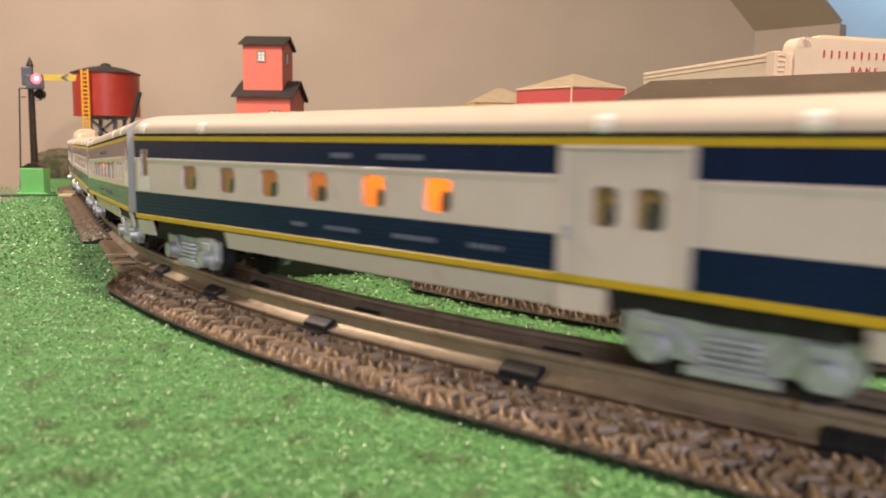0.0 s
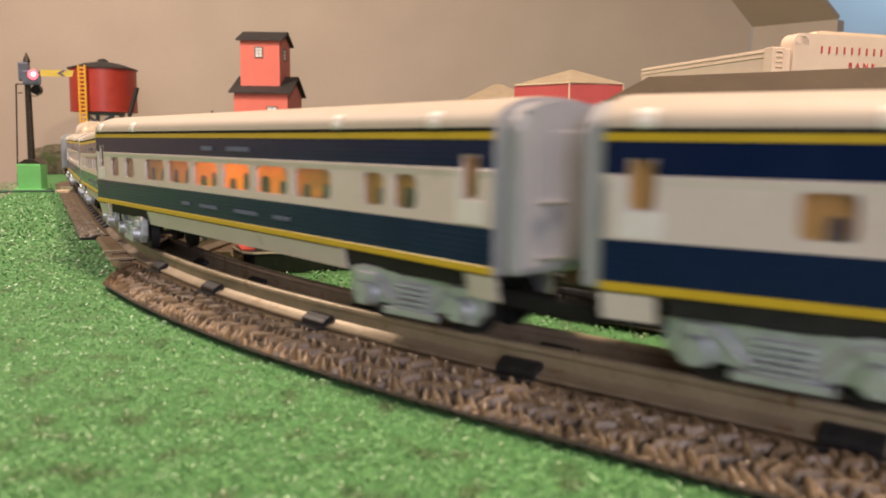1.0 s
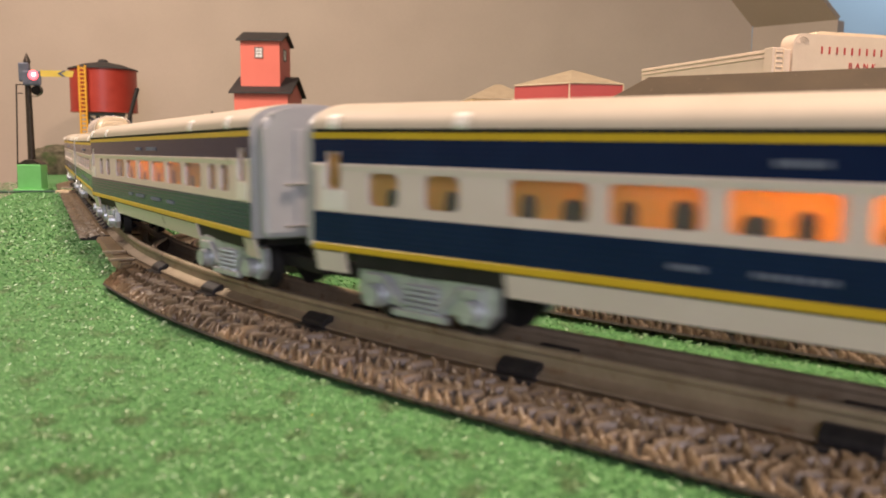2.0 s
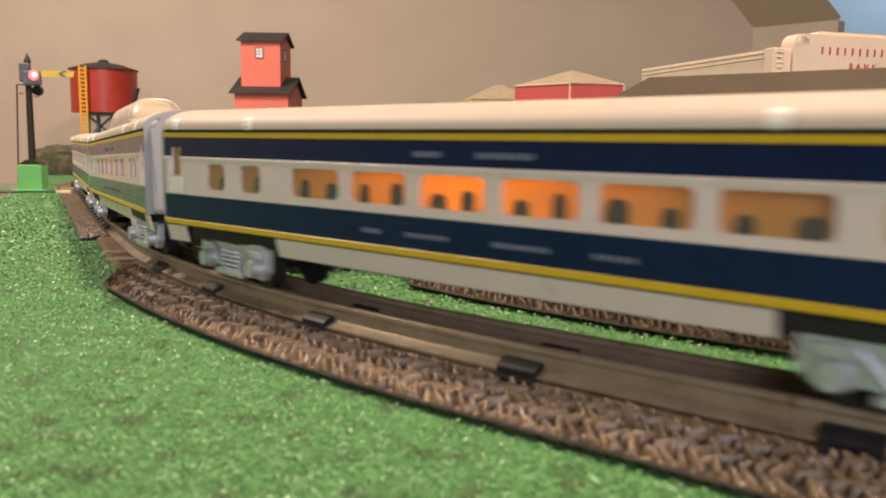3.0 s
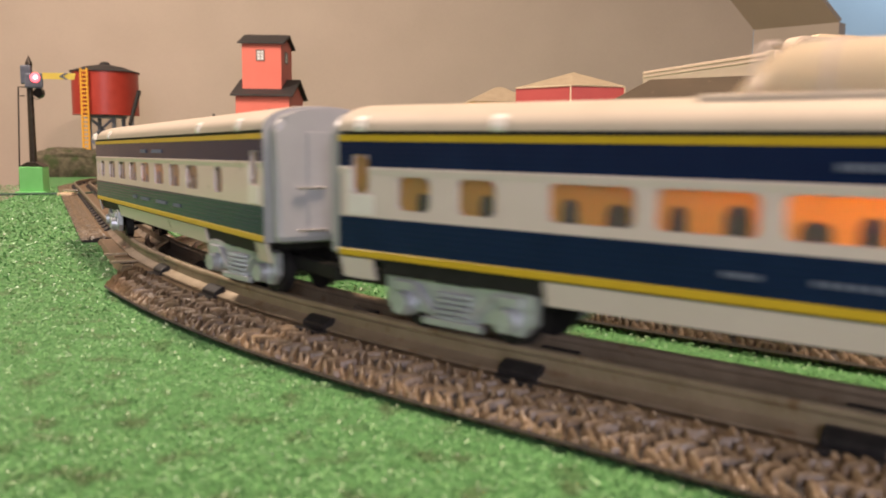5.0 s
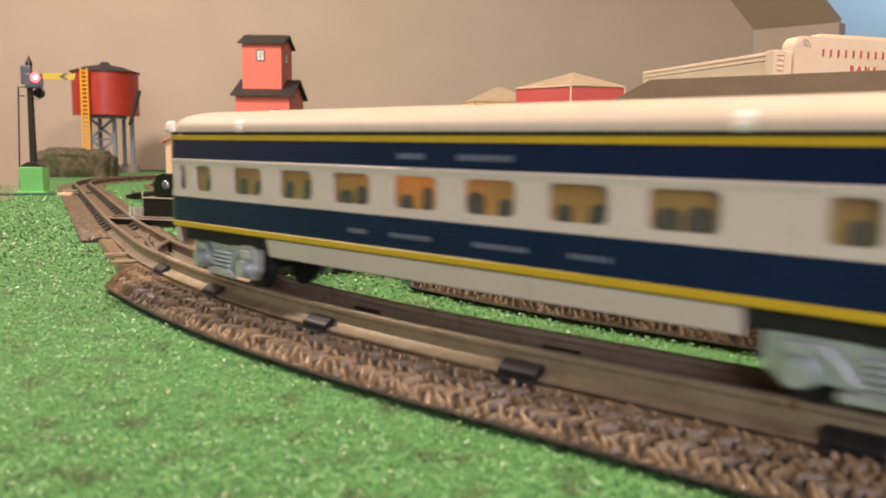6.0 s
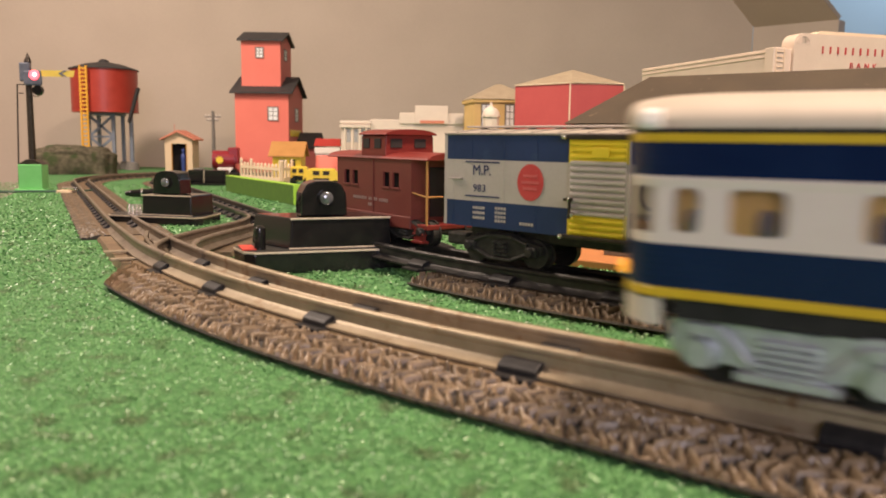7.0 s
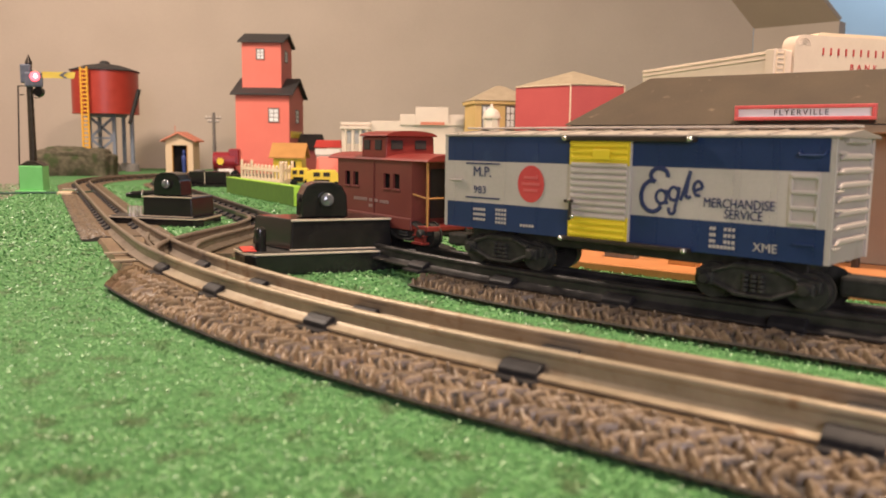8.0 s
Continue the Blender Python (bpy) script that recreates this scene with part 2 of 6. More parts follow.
def sweep(name, at, profile, s0, s1, step, material, parent, label="", smooth=False, squash=False):
    """Draws an outline of (sideways, up) pairs along the line at(s)."""
    n = max(2, round((s1 - s0) / step) + 1)
    verts, faces, k = [], [], len(profile)
    for i in range(n):
        q = s0 + (s1 - s0) * i / (n - 1)
        x, y, h = at(q)
        k_, d_ = (1 - 0.8 * sag(q), 0) if squash else (1, DROP * sag(q))
        verts += [(x - o * math.sin(h), y + o * math.cos(h), z * k_ - d_) for o, z in profile]
    for i in range(n - 1):
        faces += [(i * k + j, i * k + (j + 1) % k, (i + 1) * k + (j + 1) % k, (i + 1) * k + j) for j in range(k)]
    faces += [tuple(range(k))[::-1], tuple(range((n - 1) * k, n * k))]
    return raw(name, verts, faces, material, parent, label, smooth)


def rail_profile(o):
    """A folded sheet-metal rail: flange, web and rounded head."""
    b, t = 0.0088, RAILTOP
    pts = [(-0.0060, b), (-0.0060, b + 0.0010), (-0.0024, b + 0.0021), (-0.0010, b + 0.0032), (-0.0010, t - 0.0034), (-0.0018, t - 0.0026), (-0.0019, t - 0.0012), (-0.0011, t - 0.0002)]
    pts = pts + [(0.0, t)] + [(-x, z) for x, z in reversed(pts)]
    return [(o + x, z) for x, z in pts][::-1]


# near-black that puts crevice shade into the roadbed's colour
GROOVE_SHADE = surface("groove_shade_black", (0.012, 0.010, 0.008), (0.040, 0.030, 0.021), 0.7, scale=120, fine=900, bump=0.3)


def roadbed(name, at, s0, s1, half, far, material, parent, label, cell=0.0016, seed=0, slant=0.0):
    """Rubber roadbed with a moulded ballast of slanting bars on both shoulders."""
    sh = np.arange(s0, s1, cell)
    oh = np.concatenate([[-half + 0.0035, -half], np.arange(-half + 0.0006, far, min(cell, 0.0018)), [far, far - 0.0035]])
    S, O = np.meshgrid(sh, oh, indexing="ij")
    A = np.where(O > 0.019, 0.019 + (O - 0.019) * (half - 0.019) / (far - 0.019), np.abs(O))
    z = np.interp(A, [0, 0.019, 0.019 + 0.15 * (half - 0.019), 0.019 + 0.7 * (half - 0.019), half - 0.0005, half], [0.0080, 0.0080, 0.0086, 0.0068, 0.0038, 0.0030])
    rs = np.random.RandomState(seed)
    # plaited bars: rows along the bed, each row leaning against its neighbours
    du, dv = 0.0046, 0.0053
    cj = np.floor(A / dv).astype(int)
    lift = np.zeros_like(z)
    wob = rs.rand(6, 5003)
    for dj in range(-1, 2):
        j = cj + dj
        ci = np.floor((S - (j % 2) * du * 0.5) / du).astype(int)
        for di in range(-2, 3):
            i = ci + di
            key = (i * 7919 + j * 104729) % 5003
            u = S - (i + 0.5 + (j % 2) * 0.5 + 0.45 * (wob[0][key] - 0.5)) * du
            v = A - (j + 0.5 + 0.45 * (wob[1][key] - 0.5)) * dv
            lean = np.where(j % 2 == 0, 1, -1) * (0.78 + 0.55 * (wob[2][key] - 0.5))
            along, across = u * np.cos(lean) + v * np.sin(lean), -u * np.sin(lean) + v * np.cos(lean)
            over = np.maximum(np.abs(along) - 0.0024 - 0.0012 * wob[3][key], 0)
            r = np.hypot(over, across) / 0.00118
            lift = np.maximum(lift, np.sqrt(np.clip(1 - r * r, 0, 1)) * (0.0016 + 0.0024 * wob[4][key]))
    on = (A > 0.0225) & (A < half - 0.0008)
    z = z + np.where(on, lift - 0.0022, 0)
    z[:, 0] = z[:, -1] = 0.0005
    # the near corner of the bed's end is cut on a slant
    cut = S + slant * np.maximum(A - 0.019, 0) * (O < 0) * np.clip(1 - (S - s0) / 0.10, 0, 1)
    line = np.arange(s0 - 0.01, s1 + 0.12, 0.002)
    P = np.array([at(s) for s in line])
    px, py, ph = [np.interp(cut, line, P[:, q]) for q in range(3)]
    z = z * (1 - 0.8 * np.array([sag(s) for s in sh]))[:, None]
    X = px - O * np.sin(ph)
    Y = py + O * np.cos(ph)
    n, k = S.shape
    ids = np.arange(n * k).reshape(n, k)
    faces = np.stack([ids[:-1, :-1], ids[1:, :-1], ids[1:, 1:], ids[:-1, 1:]], -1).reshape(-1, 4)
    ends = [tuple(ids[0, ::-1]), tuple(ids[-1])]
    # bars keep the bed's own colour; painted crevice shade in the grooves and under the rim
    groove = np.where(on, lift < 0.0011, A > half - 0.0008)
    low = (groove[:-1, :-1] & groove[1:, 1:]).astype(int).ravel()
    return raw(name, np.stack([X, Y, z], -1).reshape(-1, 3), [*map(tuple, faces), *ends], [material, GROOVE_SHADE], parent, label, index=[*map(int, low), 1, 1])


def tie_mesh(material):
    bm = boxed(-0.0085, 0.0085, -0.0235, 0.0235, 0.0072, 0.0090, 0.0005)
    for y in (-0.0125, 0.0125):
        for side in (-1, 1):
            prism(bm, [(y + side * o, z) for o, z in ((0.0012, 0.0089), (0.0070, 0.0089), (0.0070, 0.0110), (0.0058, 0.0120), (0.0030, 0.0136), (0.0012, 0.0136))][::side], "x", -0.0080, 0.0080, 0.0004)
    me = bpy.data.meshes.new("tie")
    bm.to_mesh(me)
    bm.free()
    me.materials.append(material)
    return me


def track(name, at, s0, s1, ties, rail_mat, beds, label, bed_mat, step=0.012, cell=0.00055, low=0.0, old_to=0.0):
    t = tagged(new(name), label, "railway track", kind="structure")
    for i, (a, b, half, far) in enumerate(beds):
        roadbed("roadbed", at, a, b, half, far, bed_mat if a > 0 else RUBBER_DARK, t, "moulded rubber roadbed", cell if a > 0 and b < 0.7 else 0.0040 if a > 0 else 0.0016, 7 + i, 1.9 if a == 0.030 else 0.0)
    for o in (-0.0125, 0.0125):
        up = [(p, q + low) for p, q in rail_profile(o)]
        sweep("rail", at, up, s0, old_to, step, RAIL_OLD if rail_mat is RAIL else rail_mat, t, "dull brown sheet-metal rail", True)
        sweep("rail", at, up, old_to + 0.0006, s1, step, rail_mat, t, "folded sheet-metal rail", True)
    me = tie_mesh(TIE)
    for s in ties:
        x, y, h = at(s)
        ob = new("tie", me)
        ob.parent = t
        ob.matrix_local = pose(x, y, low - DROP * sag(s), 0, 0, math.degrees(h))
    return t


# ------------------------------------------------------------------ the room


def flat(name, corners, material, label, category, kind="structure", thick=0.05):
    """A slab of that thickness behind the given corners."""
    bm = bmesh.new()
    vs = [bm.verts.new(c) for c in corners]
    f = bm.faces.new(vs)
    f.normal_update()
    n = f.normal.copy()
    r = bmesh.ops.extrude_face_region(bm, geom=[f])
    bmesh.ops.translate(bm, vec=-n * thick, verts=[v for v in r["geom"] if isinstance(v, bmesh.types.BMVert)])
    return tagged(part(name, bm, material), label, category, kind=kind)


WY = 2.62
# back wall, up to the inner corner under the sloped ceiling
flat("wall_north", [(-2.2, WY, -0.85), (0.958, WY, -0.85), (0.958, WY, 1.5), (-2.2, WY, 1.5)], WALL, "plain beige painted wall behind the layout", "wall")
flat("wall_return", [(0.96, WY, -0.85), (1.14, 2.44, -0.85), (1.14, 2.44, 0.456), (0.96, WY, 0.456)], WALL, "short beige wall return below the sloped ceiling", "wall")
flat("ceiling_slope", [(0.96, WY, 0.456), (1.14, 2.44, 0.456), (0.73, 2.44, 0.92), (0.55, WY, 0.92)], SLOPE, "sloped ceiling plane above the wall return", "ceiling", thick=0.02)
flat("wall_blue", [(0.9, 3.3, -0.85), (2.6, 3.3, -0.85), (2.6, 3.3, 1.5), (0.9, 3.3, 1.5)], BLUEWALL, "pale blue painted wall beyond the corner", "wall")
flat("wall_east", [(2.4, 3.3, -0.85), (2.4, -2.0, -0.85), (2.4, -2.0, 1.5), (2.4, 3.3, 1.5)], DIMWALL, "unseen side wall, dark brown to cut bounce light", "wall")
flat("wall_south", [(2.4, -2.0, -0.85), (-2.2, -2.0, -0.85), (-2.2, -2.0, 1.5), (2.4, -2.0, 1.5)], DIMWALL, "unseen wall behind the camera, dark brown to cut bounce light", "wall")
flat("wall_west", [(-2.2, -2.0, -0.85), (-2.2, WY, -0.85), (-2.2, WY, 1.5), (-2.2, -2.0, 1.5)], WALL, "plain beige painted side wall", "wall")
flat("ceiling", [(-2.25, -2.05, 1.5), (-2.25, 3.35, 1.5), (2.6, 3.35, 1.5), (2.6, -2.05, 1.5)], CEIL, "plain pale ceiling above the layout", "ceiling")
flat("floor", [(-2.2, -2.0, -0.85), (2.6, -2.0, -0.85), (2.6, 3.3, -0.85), (-2.2, 3.3, -0.85)], FLOOR, "brown carpeted floor below the table", "floor")


def turf():
    """The table's turf: one sheet, finely uneven near the camera, with loose flakes on it."""
    edge = [(-2.0, -0.3), (1.1, -0.3), (1.1, 2.58), (-1.25, 2.58), (-1.15, 2.25), (-0.705, 1.37), (-0.625, 1.15), (-0.9, 1.10), (-2.0, 1.05)]
    tagged(part("ground", prismed(edge, "z", -0.03, -0.0002), TURF), "granular green turf mat covering the layout table", "ground", kind="structure")
    rs = np.random.RandomState(3)
    n = 280000
    y = 0.08 + 1.5 * rs.rand(n) ** 2.0
    x = -0.62 * (y + 0.05) + rs.rand(n) * (1.3 * y + 0.05)
    # none on the roadbeds
    keep = np.ones(n, bool)
    for off, lim, q0, q1 in ((-0.003, 0.040, -1.6, -0.16), (0.0, 0.030, -0.16, 0.05), (-0.010, 0.041, 0.07, 0.8), (0.140, 0.036, 0.19, 0.8), (0.140, 0.030, -1.6, -0.3)):
        way = np.array([line_at(q, off)[:2] for q in np.arange(q0, q1, 0.015)])
        for i in range(0, n, 20000):
            d = np.hypot(x[i:i + 20000, None] - way[None, :, 0], y[i:i + 20000, None] - way[None, :, 1]).min(1)
            keep[i:i + 20000] &= d > lim
    x, y = x[keep], y[keep]
    n = len(x)
    c = np.stack([x, y, np.zeros(n)], -1)
    size = 0.0004 + 0.0006 * rs.rand(n)
    size *= np.clip(y / 0.4, 0.8, 1.8)
    ang, tilt = rs.rand(n) * 2 * np.pi, rs.rand(n) * 1.0
    a = np.stack([np.cos(ang), np.sin(ang), 0.3 * np.sin(tilt * 3)], -1) * size[:, None]
    b = np.stack([-np.sin(ang) * np.cos(tilt), np.cos(ang) * np.cos(tilt), np.sin(tilt)], -1) * size[:, None] * 0.8
    c[:, 2] = 0.0002 + 0.0010 * rs.rand(n)
    v = np.stack([c - a, c + a, c + b * 1.6], 1).reshape(-1, 3)
    v[:, 2] = np.maximum(v[:, 2], 0.0)
    f = np.arange(3 * n).reshape(-1, 3)
    me = bpy.data.meshes.new("turf_flakes")
    me.vertices.add(3 * n)
    me.vertices.foreach_set("co", v.astype(np.float32).ravel())
    me.loops.add(3 * n)
    me.loops.foreach_set("vertex_index", f.astype(np.int32).ravel())
    me.polygons.add(n)
    me.polygons.foreach_set("loop_start", (np.arange(n) * 3).astype(np.int32))
    me.update(calc_edges=True)
    me.validate()
    me.materials.append(CHIPS)
    tagged(new("turf_flakes", me), "loose bright and dark green turf granules on the mat", "turf", kind="stuff")


turf()

OUTER = lambda s: line_at(s)
INNER = lambda s: line_at(s, 0.140)
near_ties = [0.088, 0.173, 0.271, 0.378, 0.484, 0.59, 0.70]
far_ties = [-0.24 - 0.034 * i for i in range(60)]
track("track", OUTER, -2.3, 3.2, near_ties + [0.80 + 0.1 * i for i in range(24)] + far_ties, RAIL, [(0.030, 0.62, 0.050, 0.026), (0.6205, 3.2, 0.050, 0.026), (-2.3, -0.160, 0.043, 0.036)],
      "curved toy railway track with brown rubber roadbed", RUBBER, old_to=0.086)
track("track", INNER, -2.3, 0.95, [0.165 + 0.087 * i for i in range(10)] + far_ties, RAIL_DARK, [(0.185, 0.58, 0.0385, 0.031), (0.5805, 0.95, 0.0385, 0.031), (-2.3, -0.45, 0.032, 0.032)],
      "blackened inner toy track on dark rubber roadbed", RUBBER_DARK)

# ------------------------------------------------------------------ the passenger train

CAR, HW = 0.402, 0.0265
PITCHLEN = 0.430
WHEEL_R = 0.0100
AXLE = RAILTOP - RIDE + WHEEL_R
TRUCKS = (0.054, 0.350)


def bands():
    """Heights, outward steps and paint of a car's side, from the skirt up: (z, step, paint of the strip above)."""
    rows = [(0.0163, -0.0026, 0), (0.0243, -0.0007, 0), (0.0246, -0.0002, 3), (0.0250, -0.0002, 3), (0.0253, 0.0003, 2), (0.0277, 0.0003, 2), (0.0280, 0, 1)]
    z = 0.0280
    while z < 0.0395:
        rows += [(z + 0.0010, 0.00013, 1), (z + 0.0018, 0.00013, 1), (z + 0.0020, 0, 1)]
        z += 0.0020
    rows += [(0.0405, 0, 0), (0.0436, 0, 0), (0.0565, 0, 0), (0.0585, 0.0004, 0), (0.0592, 0.0004, 0), (0.0595, 0, 1)]
    z = 0.0595
    while z < 0.0680:
        rows += [(z + 0.0010, 0.00003, 1), (z + 0.0017, 0.00003, 1), (z + 0.0019, 0, 1)]
        z += 0.0019
    rows += [(0.0690, 0.0003, 2), (0.0712, 0.0003, 2), (0.0714, 0, 3), (0.0728, 0, 3)]
    return rows


def side(length, windows, plain, cuts, y, far, x_from=0.0):
    """One side wall: openings at windows (x0, x1, z0, z1), strips without paint bands at plain, and cuts in the skirt over the trucks."""
    rows = bands()
    zs = [r[0] for r in rows]
    for w in windows:
        zs += [w[2], w[3]]
    zs = sorted(set(round(z, 5) for z in zs))
    xs = sorted(set([x_from, length] + [w[i] for w in windows for i in (0, 1)] + [v for p in plain for v in p] + [v for c in cuts for v in c]))
    base = [r[0] for r in rows]
    verts, faces, idx, cache = [], [], [], {}

    def vert(x, z, inner, flat_):
        step = 0.0 if flat_ else float(np.interp(z, base, [r[1] for r in rows]))
        yy = y + step * math.copysign(1, y) if not inner else y - math.copysign(0.0012 - min(step, 0), y)
        key = (round(x, 5), round(z, 5), inner, round(yy, 6))
        if key not in cache:
            cache[key] = len(verts)
            verts.append((x, yy, z))
        return cache[key]

    def opening(x0, x1, z0, z1):
        xm, zm = (x0 + x1) / 2, (z0 + z1) / 2
        if any(w[0] < xm < w[1] and w[2] < zm < w[3] for w in windows):
            return True
        return zm < 0.0252 and any(c[0] < xm < c[1] for c in cuts)

    grid = {}
    for i in range(len(xs) - 1):
        xm = (xs[i] + xs[i + 1]) / 2
        bare = any(p[0] < xm < p[1] for p in plain)
        for j in range(len(zs) - 1):
            q = (xs[i], xs[i + 1], zs[j], zs[j + 1])
            if opening(*q):
                continue
            grid[i, j] = 1
            zm = (q[2] + q[3]) / 2
            paint = [r[2] for r in rows if r[0] <= zm][-1]
            if bare and paint == 1:
                paint = 0
            for inner in (False, True):
                f = [vert(q[0], q[2], inner, bare), vert(q[1], q[2], inner, bare), vert(q[1], q[3], inner, bare), vert(q[0], q[3], inner, bare)]
                faces.append(f if inner == (y > 0) else f[::-1])
                idx.append(4 if inner else paint)
    # reveals round the openings
    for (i, j) in list(grid):
        for di, dj, e in ((-1, 0, (0, 2, 0, 3)), (1, 0, (1, 2, 1, 3)), (0, -1, (0, 2, 1, 2)), (0, 1, (0, 3, 1, 3))):
            if (i + di, j + dj) in grid:
                continue
            q = (xs[i], xs[i + 1], zs[j], zs[j + 1])
            a, b = (q[e[0]], q[e[1]]), (q[e[2]], q[e[3]])
            k = len(verts)
            ya, yb = [y + math.copysign(1, y) * min(0.0, float(np.interp(p[1], base, [r[1] for r in rows]))) for p in (a, b)]
            verts.extend([(a[0], ya, a[1]), (b[0], yb, b[1]), (b[0], yb - math.copysign(0.0012, y), b[1]), (a[0], ya - math.copysign(0.0012, y), a[1])])
            faces.append((k, k + 1, k + 2, k + 3))
            idx.append(0)
    # rounded window corners
    r = 0.0022
    for x0, x1, z0, z1 in windows:
        for cx, sx in ((x0, 1), (x1, -1)):
            for cz, sz in ((z0, 1), (z1, -1)):
                k = len(verts)
                pts = [(cx, cz)] + [(cx + sx * r * (1 - math.cos(a)), cz + sz * r * (1 - math.sin(a))) for a in (0, 0.4, 0.8, 1.2, math.pi / 2)]
                pts[1], pts[-1] = (cx, cz + sz * r), (cx + sx * r, cz)
                verts.extend([(p[0], y, p[1]) for p in pts])
                verts.extend([(p[0], y * (1 - 0.0010 / abs(y)), p[1]) for p in pts])
                n = len(pts)
                faces.append(tuple(range(k, k + n)))
                idx.append(0)
                faces.append((k + 1, k + n - 1, k + 2 * n - 1, k + n + 1))
                idx.append(0)
    return verts, faces, idx


def arch(w, z0, z1, n=18, p=2.3):
    """The outline of a car roof."""
    pts = []
    for i in range(n + 1):
        a = math.pi * i / n
        c, s_ = math.cos(a), math.sin(a)
        pts.append((w * math.copysign(abs(c) ** (2 / p), c), z0 + (z1 - z0) * abs(s_) ** (2 / p)))
    return pts


def roof_mesh(length, x0=0.0, round_rear=False):
    """The arched roof as a sweep of outlines, drawn in at a rounded tail."""
    if round_rear:
        stations = [(-0.0005 + 0.030 * (1 - math.cos(math.pi / 2 * i / 8)), 0.30 + 0.70 * math.sin(math.pi / 2 * i / 8)) for i in range(9)]
    else:
        stations = [(0.0, 0.97), (0.0015, 1.0)]
    stations += [(length * i / 12, 1.0) for i in range(1, 12)] + [(length - 0.0015, 1.0), (length, 0.97)]
    verts, faces = [], []
    for x, k in stations:
        ring = arch((HW + 0.0008) * (k if not round_rear else min(1, k + 0.0)), 0.0728, 0.0728 + 0.0107 * (0.6 + 0.4 * k))
        verts += [(x, y, z) for y, z in ring]
    k = len(ring)
    for i in range(len(stations) - 1):
        faces += [(i * k + j, i * k + j + 1, (i + 1) * k + j + 1, (i + 1) * k + j) for j in range(k - 1)]
        faces.append((i * k + k - 1, i * k, (i + 1) * k, (i + 1) * k + k - 1))
    faces += [tuple(range(k))[::-1], tuple(range((len(stations) - 1) * k, len(stations) * k))]
    return verts, faces


def build_truck(car, x):
    """A four-wheel truck: silver side frames with journals and springs, black wheels."""
    t = new("truck")
    t.parent = car
    t.matrix_local = pose(x, 0, 0)
    t["label"] = "silver cast four-wheel truck"
    for sgn in (-1, 1):
        y0, y1 = sorted((sgn * 0.0175, sgn * 0.0215))
        out = [(-0.034, 0.0085), (-0.034, 0.0185), (-0.028, 0.0200), (-0.012, 0.0195), (-0.008, 0.0175), (0.008, 0.0175), (0.012, 0.0195), (0.028, 0.0200), (0.034, 0.0185),
               (0.034, 0.0085), (0.029, 0.0035), (0.022, 0.0042), (0.017, 0.0075), (0.009, 0.0048), (-0.009, 0.0048), (-0.017, 0.0075), (-0.022, 0.0042), (-0.027, 0.0035)]
        bm = prismed(out, "y", y0, y1, 0.0006)
        ye = sgn * 0.0215
        for xc in (-0.024, 0.024):
            tube(bm, (xc, ye, AXLE), (xc, ye + sgn * 0.0042, AXLE), 0.0045, 0.0040, 14)
            box(bm, xc - 0.0052, xc + 0.0052, *sorted((ye, ye + sgn * 0.0018)), 0.0135, 0.0175, 0.0006)
        for xc in (-0.0062, -0.0021, 0.0021, 0.0062):
            for k in range(5):
                z = 0.0058 + k * 0.0021
                tube(bm, (xc, ye + sgn * 0.0010, z), (xc, ye + sgn * 0.0010, z + 0.0011), 0.0019, None, 8)
        box(bm, -0.0135, 0.0135, *sorted((ye, ye + sgn * 0.0026)), 0.0028, 0.0056, 0.0005)
        tube(bm, (-0.018, ye + sgn * 0.0012, 0.0165), (-0.009, ye + sgn * 0.0012, 0.0075), 0.0011, None, 8)
        tube(bm, (0.018, ye + sgn * 0.0012, 0.0165), (0.009, ye + sgn * 0.0012, 0.0075), 0.0011, None, 8)
        part("side_frame", bm, SILVER, t, "silver cast side frame")
    part("bolster", boxed(-0.007, 0.007, -0.0175, 0.0175, 0.012, 0.022, 0.001), BLACKMATT, t)
    for xc in (-0.021, 0.021):
        w = new("wheelset")
        w.parent = t
        w.matrix_local = pose(xc, 0, AXLE)
        part("axle", tubed((0, -0.016, 0), (0, 0.016, 0), 0.0015, None, 8), BLACKMATT, w)
        for sgn in (-1, 1):
            bm = tubed((0, sgn * 0.0105, 0), (0, sgn * 0.0150, 0), WHEEL_R, None, 28)
            tube(bm, (0, sgn * 0.0098, 0), (0, sgn * 0.0108, 0), WHEEL_R + 0.0010, None, 28)
            for q in range(6):
                a = q * math.pi / 3
                tube(bm, (0.0048 * math.cos(a), sgn * 0.0148, 0.0048 * math.sin(a)), (0.0048 * math.cos(a), sgn * 0.0154, 0.0048 * math.sin(a)), 0.0011, None, 8)
            part("wheel", bm, BLACKMATT, w, "black cast wheel")
    return t


SMALL = [(0.030, 0.0450), (0.0575, 0.0730), (0.328, 0.3415), (0.348, 0.3615)]
LARGE = [(0.0935 + 0.0362 * i, 0.1230 + 0.0362 * i) for i in range(6)]
ZW = (0.0440, 0.0563)


DOME = clear("milky_clear_plastic", (0.86, 0.74, 0.56), 0.30, 1.25)
DOME.node_tree.nodes["Principled BSDF"].inputs["Transmission Weight"].default_value = 0.55
CHROME_BAR = surface("bright_plated_bar", (0.70, 0.68, 0.64), (0.80, 0.78, 0.74), 0.2, 0.9, scale=200)


